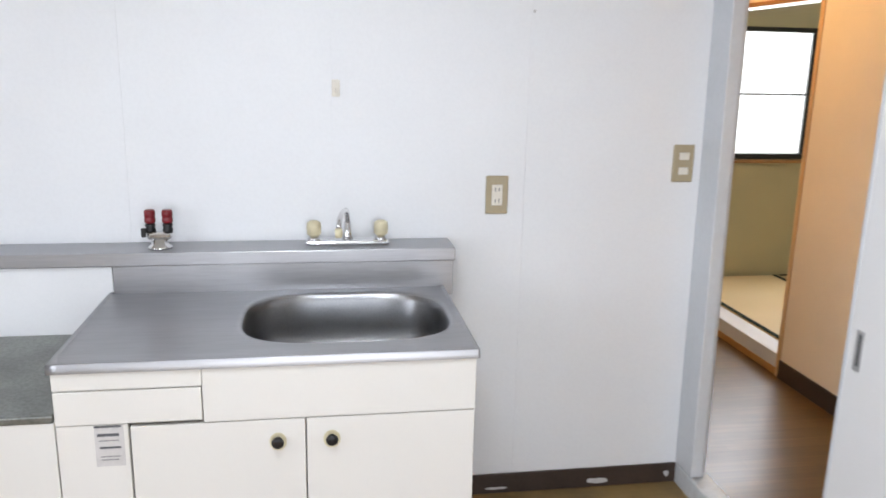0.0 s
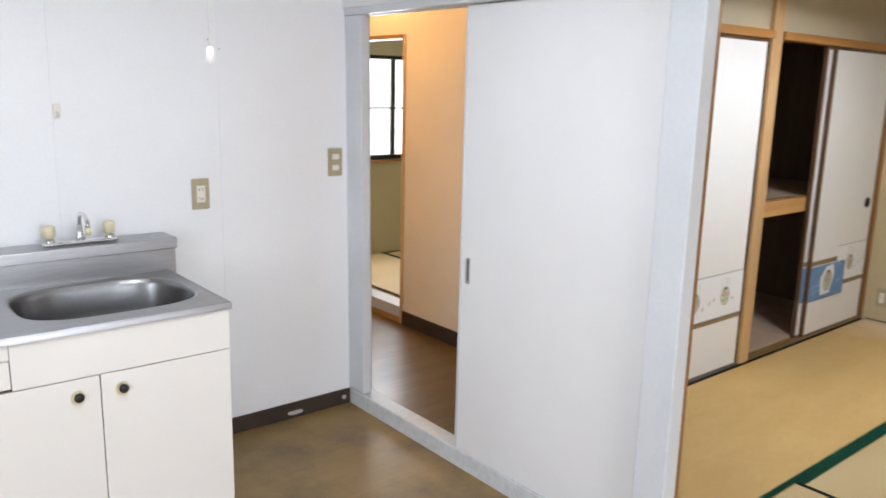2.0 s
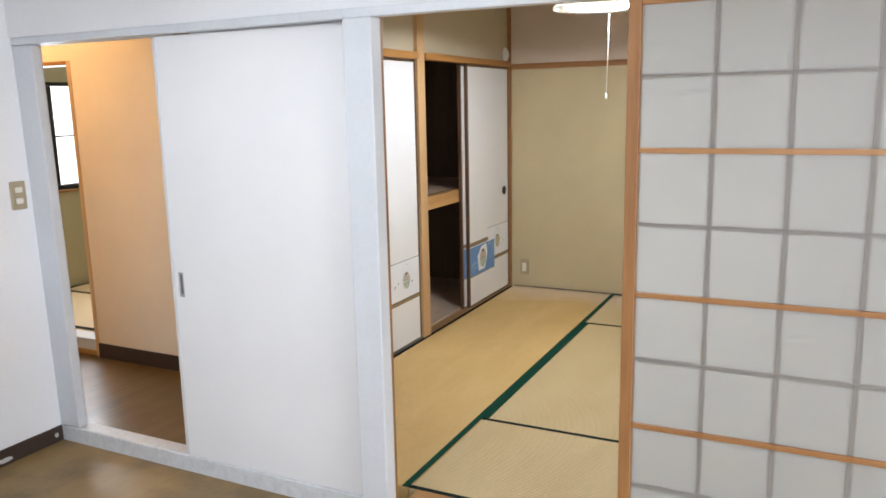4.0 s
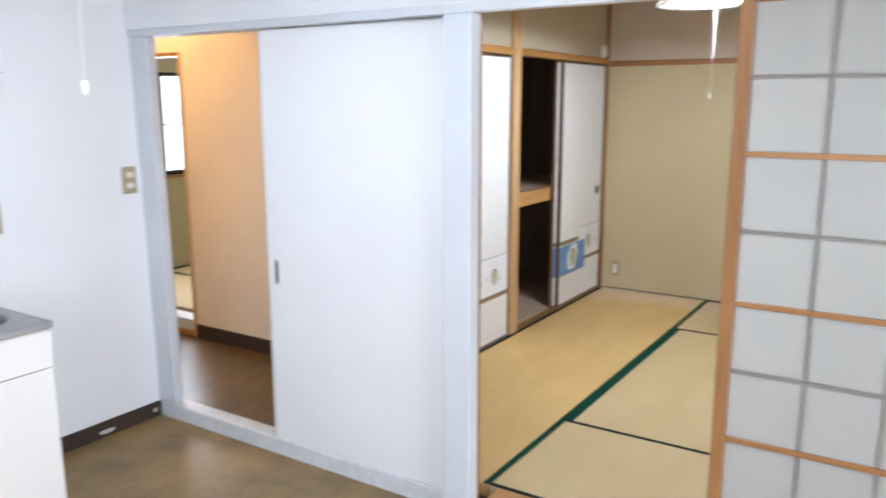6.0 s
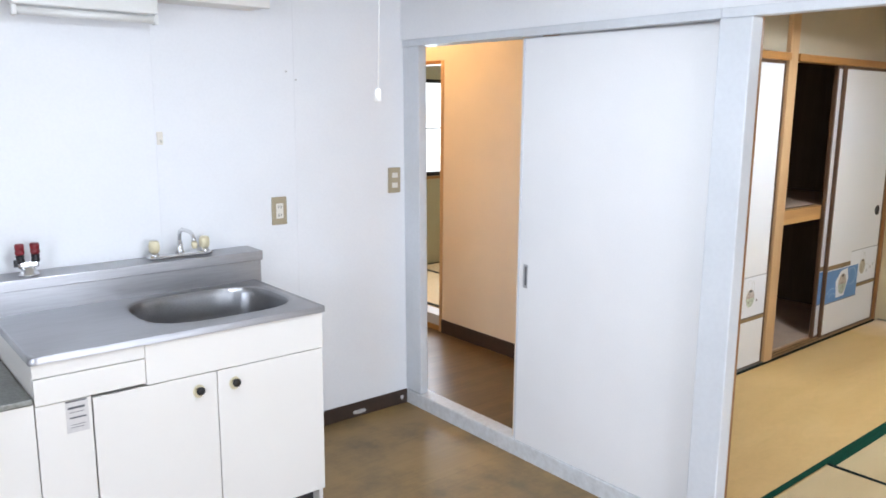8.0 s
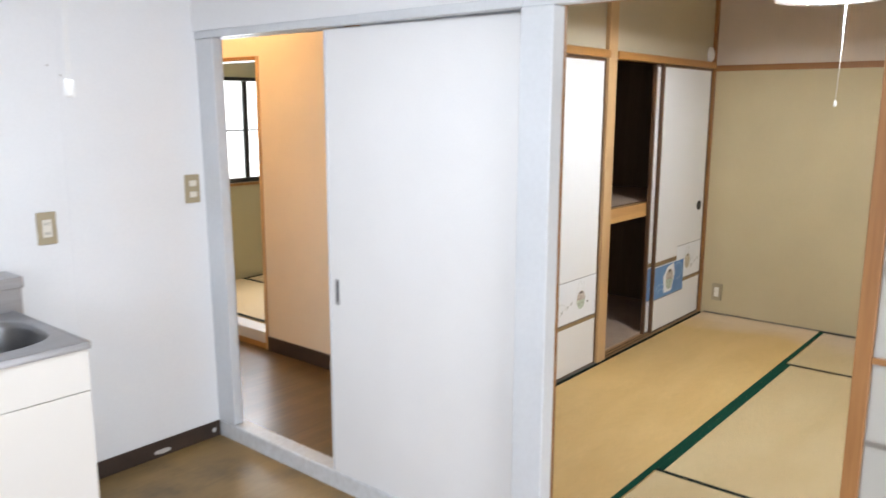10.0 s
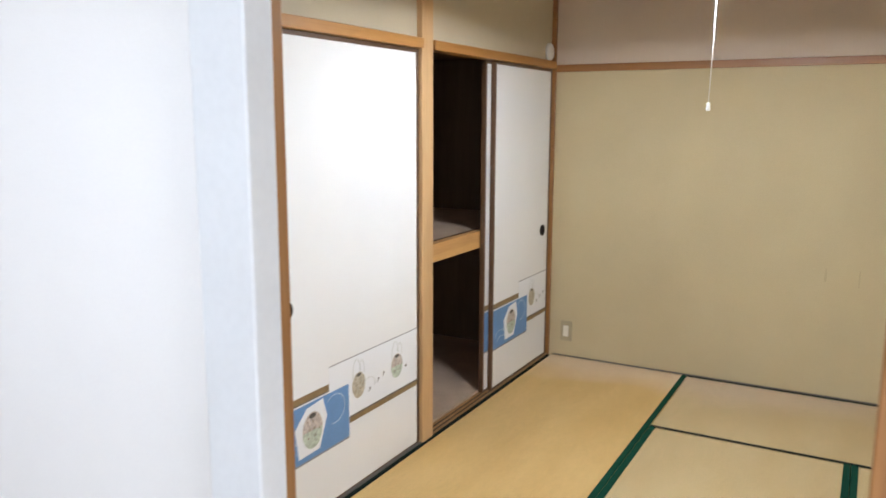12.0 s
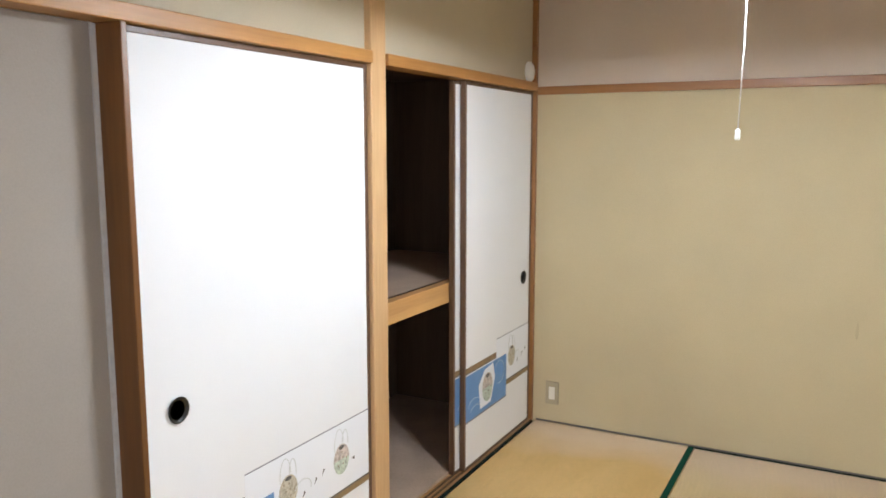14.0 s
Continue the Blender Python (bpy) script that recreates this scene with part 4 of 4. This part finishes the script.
# faucet
fa = thing("kitchen_faucet", "chrome two-handle faucet with cream knobs on the ledge", "faucet", (0.293, 2.640, 0.9121))
part("base_plate", box(bmesh.new(), -0.125, 0.125, -0.022, 0.022, 0, 0.016, 0.007), CHROME, fa)
part("spout_column", lathe(bmesh.new(), [(0.017, 0.015), (0.014, 0.03), (0.011, 0.04), (0.010, 0.07)], 0, 0, 0, 20), CHROME, fa)
reach = Vector((-0.14, -0.99, 0))
spout_curve = ((0.0, 0.05), (0.003, 0.083), (0.016, 0.103), (0.05, 0.115), (0.11, 0.122), (0.17, 0.124), (0.205, 0.119), (0.226, 0.108), (0.232, 0.095))
arc_pts = [tuple(reach * d + Vector((0, 0, z))) for d, z in spout_curve]
part("spout", tube(bmesh.new(), arc_pts, 0.0075, 12), CHROME, fa)
part("spout_nozzle", lathe(bmesh.new(), [(0.010, 0.0), (0.011, -0.012), (0.009, -0.024)], reach.x * 0.232, reach.y * 0.232, 0.096, 16), CREAM, fa, "cream plastic nozzle")
for hx in (-0.1, 0.1):
    part("handle_base", lathe(bmesh.new(), [(0.019, 0.012), (0.017, 0.022), (0.012, 0.027)], hx, 0, 0, 18), CHROME, fa)
    part("handle", lathe(bmesh.new(), [(0.014, 0.0275), (0.021, 0.034), (0.022, 0.055), (0.020, 0.068), (0.013, 0.073)], hx, 0, 0, 8), CREAM, fa, "cream faceted plastic handle")
# gas valve
gv = thing("gas_valve", "chrome double gas cock with dark red caps on the ledge", "gas valve", (-0.247, 2.630, 0.9121))
part("flange", lathe(bmesh.new(), [(0.034, 0), (0.034, 0.006), (0.024, 0.012), (0.022, 0.03)], 0, 0, 0, 24), CHROME, gv)
part("manifold", box(bmesh.new(), -0.034, 0.034, -0.013, 0.013, 0.026, 0.05, 0.008), CHROME, gv)
for vx in (-0.024, 0.024):
    part("nozzle", lathe(bmesh.new(), [(0.013, 0.045), (0.015, 0.055), (0.012, 0.062), (0.015, 0.068), (0.012, 0.074)], vx, 0, 0, 16), BLACK, gv)
    part("cap", lathe(bmesh.new(), [(0.013, 0.0745), (0.0155, 0.078), (0.0155, 0.088), (0.013, 0.091), (0.0155, 0.094), (0.0155, 0.108), (0.012, 0.113)], vx, 0, 0, 16), RED, gv, "dark red plastic cap")
part("lever", box(bmesh.new(), -0.048, -0.034, -0.018, -0.010, 0.035, 0.062, 0.003), BLACK, gv)

# ---- plates and small wall things ----


def plate(x, z, kind, label, cat, name):
    t = thing(name, label, cat, (x, YN - 0.0005, z))
    part("cover_plate", box(bmesh.new(), -0.036, 0.036, -0.008, 0, -0.061, 0.061, 0.004), PLATE, t)
    if kind == "outlet":
        o = part("socket", box(bmesh.new(), -0.017, 0.017, -0.010, -0.0082, -0.033, 0.033, 0.001), SWITCH, t, "ivory double socket")
        for dz in (-0.018, 0.018):
            for dx in (-0.006, 0.006):
                part("slot", box(bmesh.new(), dx - 0.0012, dx + 0.0012, -0.0106, -0.0101, dz - 0.006, dz + 0.006), BLACK_PLASTIC, o)
    else:
        for dz in (-0.024, 0.024):
            part("rocker", box(bmesh.new(), -0.017, 0.017, -0.013, -0.0082, dz - 0.012, dz + 0.012, 0.003), SWITCH, t, "ivory rocker")
    return t


plate(0.765, 1.049, "outlet", "tan double wall outlet with ivory socket", "outlet", "wall_outlet")
plate(1.383, 1.149, "switch", "tan wall switch with two ivory rockers", "light switch", "wall_switch")
o2 = thing("wall_outlet", "tan single outlet low on the beige wall", "outlet", (XE - 0.0005, 1.678, 0.220))
part("cover_plate", box(bmesh.new(), -0.008, 0, -0.035, 0.035, -0.06, 0.06, 0.003), PLATE, o2)
part("socket", box(bmesh.new(), -0.011, -0.0082, -0.016, 0.016, -0.033, 0.033, 0.001), SWITCH, o2, "ivory socket")
hk = thing("wall_hook", "small cream adhesive hook on the white wall", "hook", (0.264, YN - 0.0005, 1.369))
part("hook_plate", box(bmesh.new(), -0.012, 0.012, -0.004, 0, -0.022, 0.028, 0.003), SWITCH, hk)
part("hook_arm", tube(bmesh.new(), [(0, -0.004, 0.0), (0, -0.016, -0.012), (0, -0.024, -0.012), (0, -0.027, -0.002)], 0.003, 8), SWITCH, hk)
for nx, nz in ((0.862, 1.609), (0.817, 1.643)):
    nl = thing("wall_nail", "small pale nail in the white wall", "nail", (nx, YN - 0.0005, nz))
    part("nail_head", lathe(bmesh.new(), [(0.003, 0), (0.003, -0.004), (0.0045, -0.005), (0.003, -0.006)], 0, 0, 0, 10, "Y"), LABEL, nl)
dt = thing("round_wall_cap", "round white plastic cap on the upper beige wall", "wall cap", (4.782, YF + 0.0035, 1.848))
part("cap", lathe(bmesh.new(), [(0.05, 0), (0.05, -0.008), (0.042, -0.016), (0.02, -0.018)], 0, 0, 0, 28, "Y"), WHITE_PLASTIC, dt)

# ---- wall cabinet and tube lamp above the sink ----
wc = thing("wall_cabinet", "shallow cream wall cabinet above the sink", "wall cabinet", (0, 0, 0))
slab("body", -0.62, 0.664, 2.56, YN - 0.0005, 1.878, ZC - 0.02, CABINET, wc, 0.002)
slab("door", -0.618, 0.021, 2.540, 2.559, 1.874, ZC - 0.025, CABINET, wc, 0.002)
slab("door", 0.024, 0.664, 2.540, 2.559, 1.874, ZC - 0.025, CABINET, wc, 0.002)
tl = thing("tube_lamp", "unlit white fluorescent tube lamp under the wall cabinet", "lamp", (0, 0, 0))
slab("housing", -0.236, 0.242, 2.585, 2.645, 1.822, 1.8775, WHITE_PLASTIC, tl, 0.006)
part("tube", tube(bmesh.new(), [(-0.221, 2.605, 1.804), (0.227, 2.605, 1.804)], 0.014, 14), WHITE_PLASTIC, tl, "white fluorescent tube")
for ex in (-0.236, 0.227):
    slab("tube_holder", ex, ex + 0.015, 2.59, 2.62, 1.786, 1.8215, WHITE_PLASTIC, tl, 0.003)

# ---- pendant lamps with pull cords ----


def pendant(x, y, ztip, zshade, zc, label, lit, off=0.0):
    p = thing("pendant_lamp", label, "pendant lamp", (x, y, 0))
    part("ceiling_rose", lathe(bmesh.new(), [(0.04, zc - 0.001), (0.04, zc - 0.02), (0.015, zc - 0.035)], 0, 0, 0, 20), WHITE_PLASTIC, p)
    part("cable", tube(bmesh.new(), [(0, 0, zc - 0.03), (0, 0, zshade + 0.13)], 0.004, 8), WHITE_PLASTIC, p)
    part("shade", lathe(bmesh.new(), [(0.04, zshade + 0.15), (0.07, zshade + 0.125), (0.155, zshade + 0.075), (0.208, zshade + 0.026), (0.215, zshade + 0.014), (0.222, zshade + 0.012), (0.222, zshade), (0.218, zshade), (0.203, zshade + 0.022), (0.15, zshade + 0.07), (0.065, zshade + 0.117)], 0, 0, 0, 40, cap=False), MILK, p, "milky white plastic shade")
    ring = bmesh.new()
    tube(ring, [(0.15 * math.cos(a), 0.15 * math.sin(a), zshade + 0.018) for a in (2 * math.pi * i / 40 for i in range(41))], 0.014, 10)
    part("ring_tube", ring, lit, p, "circular fluorescent tube")
    part("pull_cord", tube(bmesh.new(), [(0.0, off - 0.008, zshade + 0.06), (0.002, off - 0.005, (zshade + ztip) / 2), (0, off, ztip + 0.015)], 0.0014, 8), WHITE_PLASTIC, p)
    part("cord_knob", lathe(bmesh.new(), [(0.0035, ztip + 0.020), (0.0055, ztip + 0.017), (0.0068, ztip - 0.003), (0.005, ztip - 0.007)], 0, off, 0, 14), WHITE_PLASTIC, p)
    return p


pendant(3.170, 0.672, 1.512, 1.948, ZCT, "lit white pendant lamp with a pull cord", LAMP_GLOW, -0.050)
pendant(0.097, 1.055, 1.520, 1.99, ZC, "lit white kitchen pendant lamp with a pull cord", LAMP_GLOW_KITCHEN, -0.06)
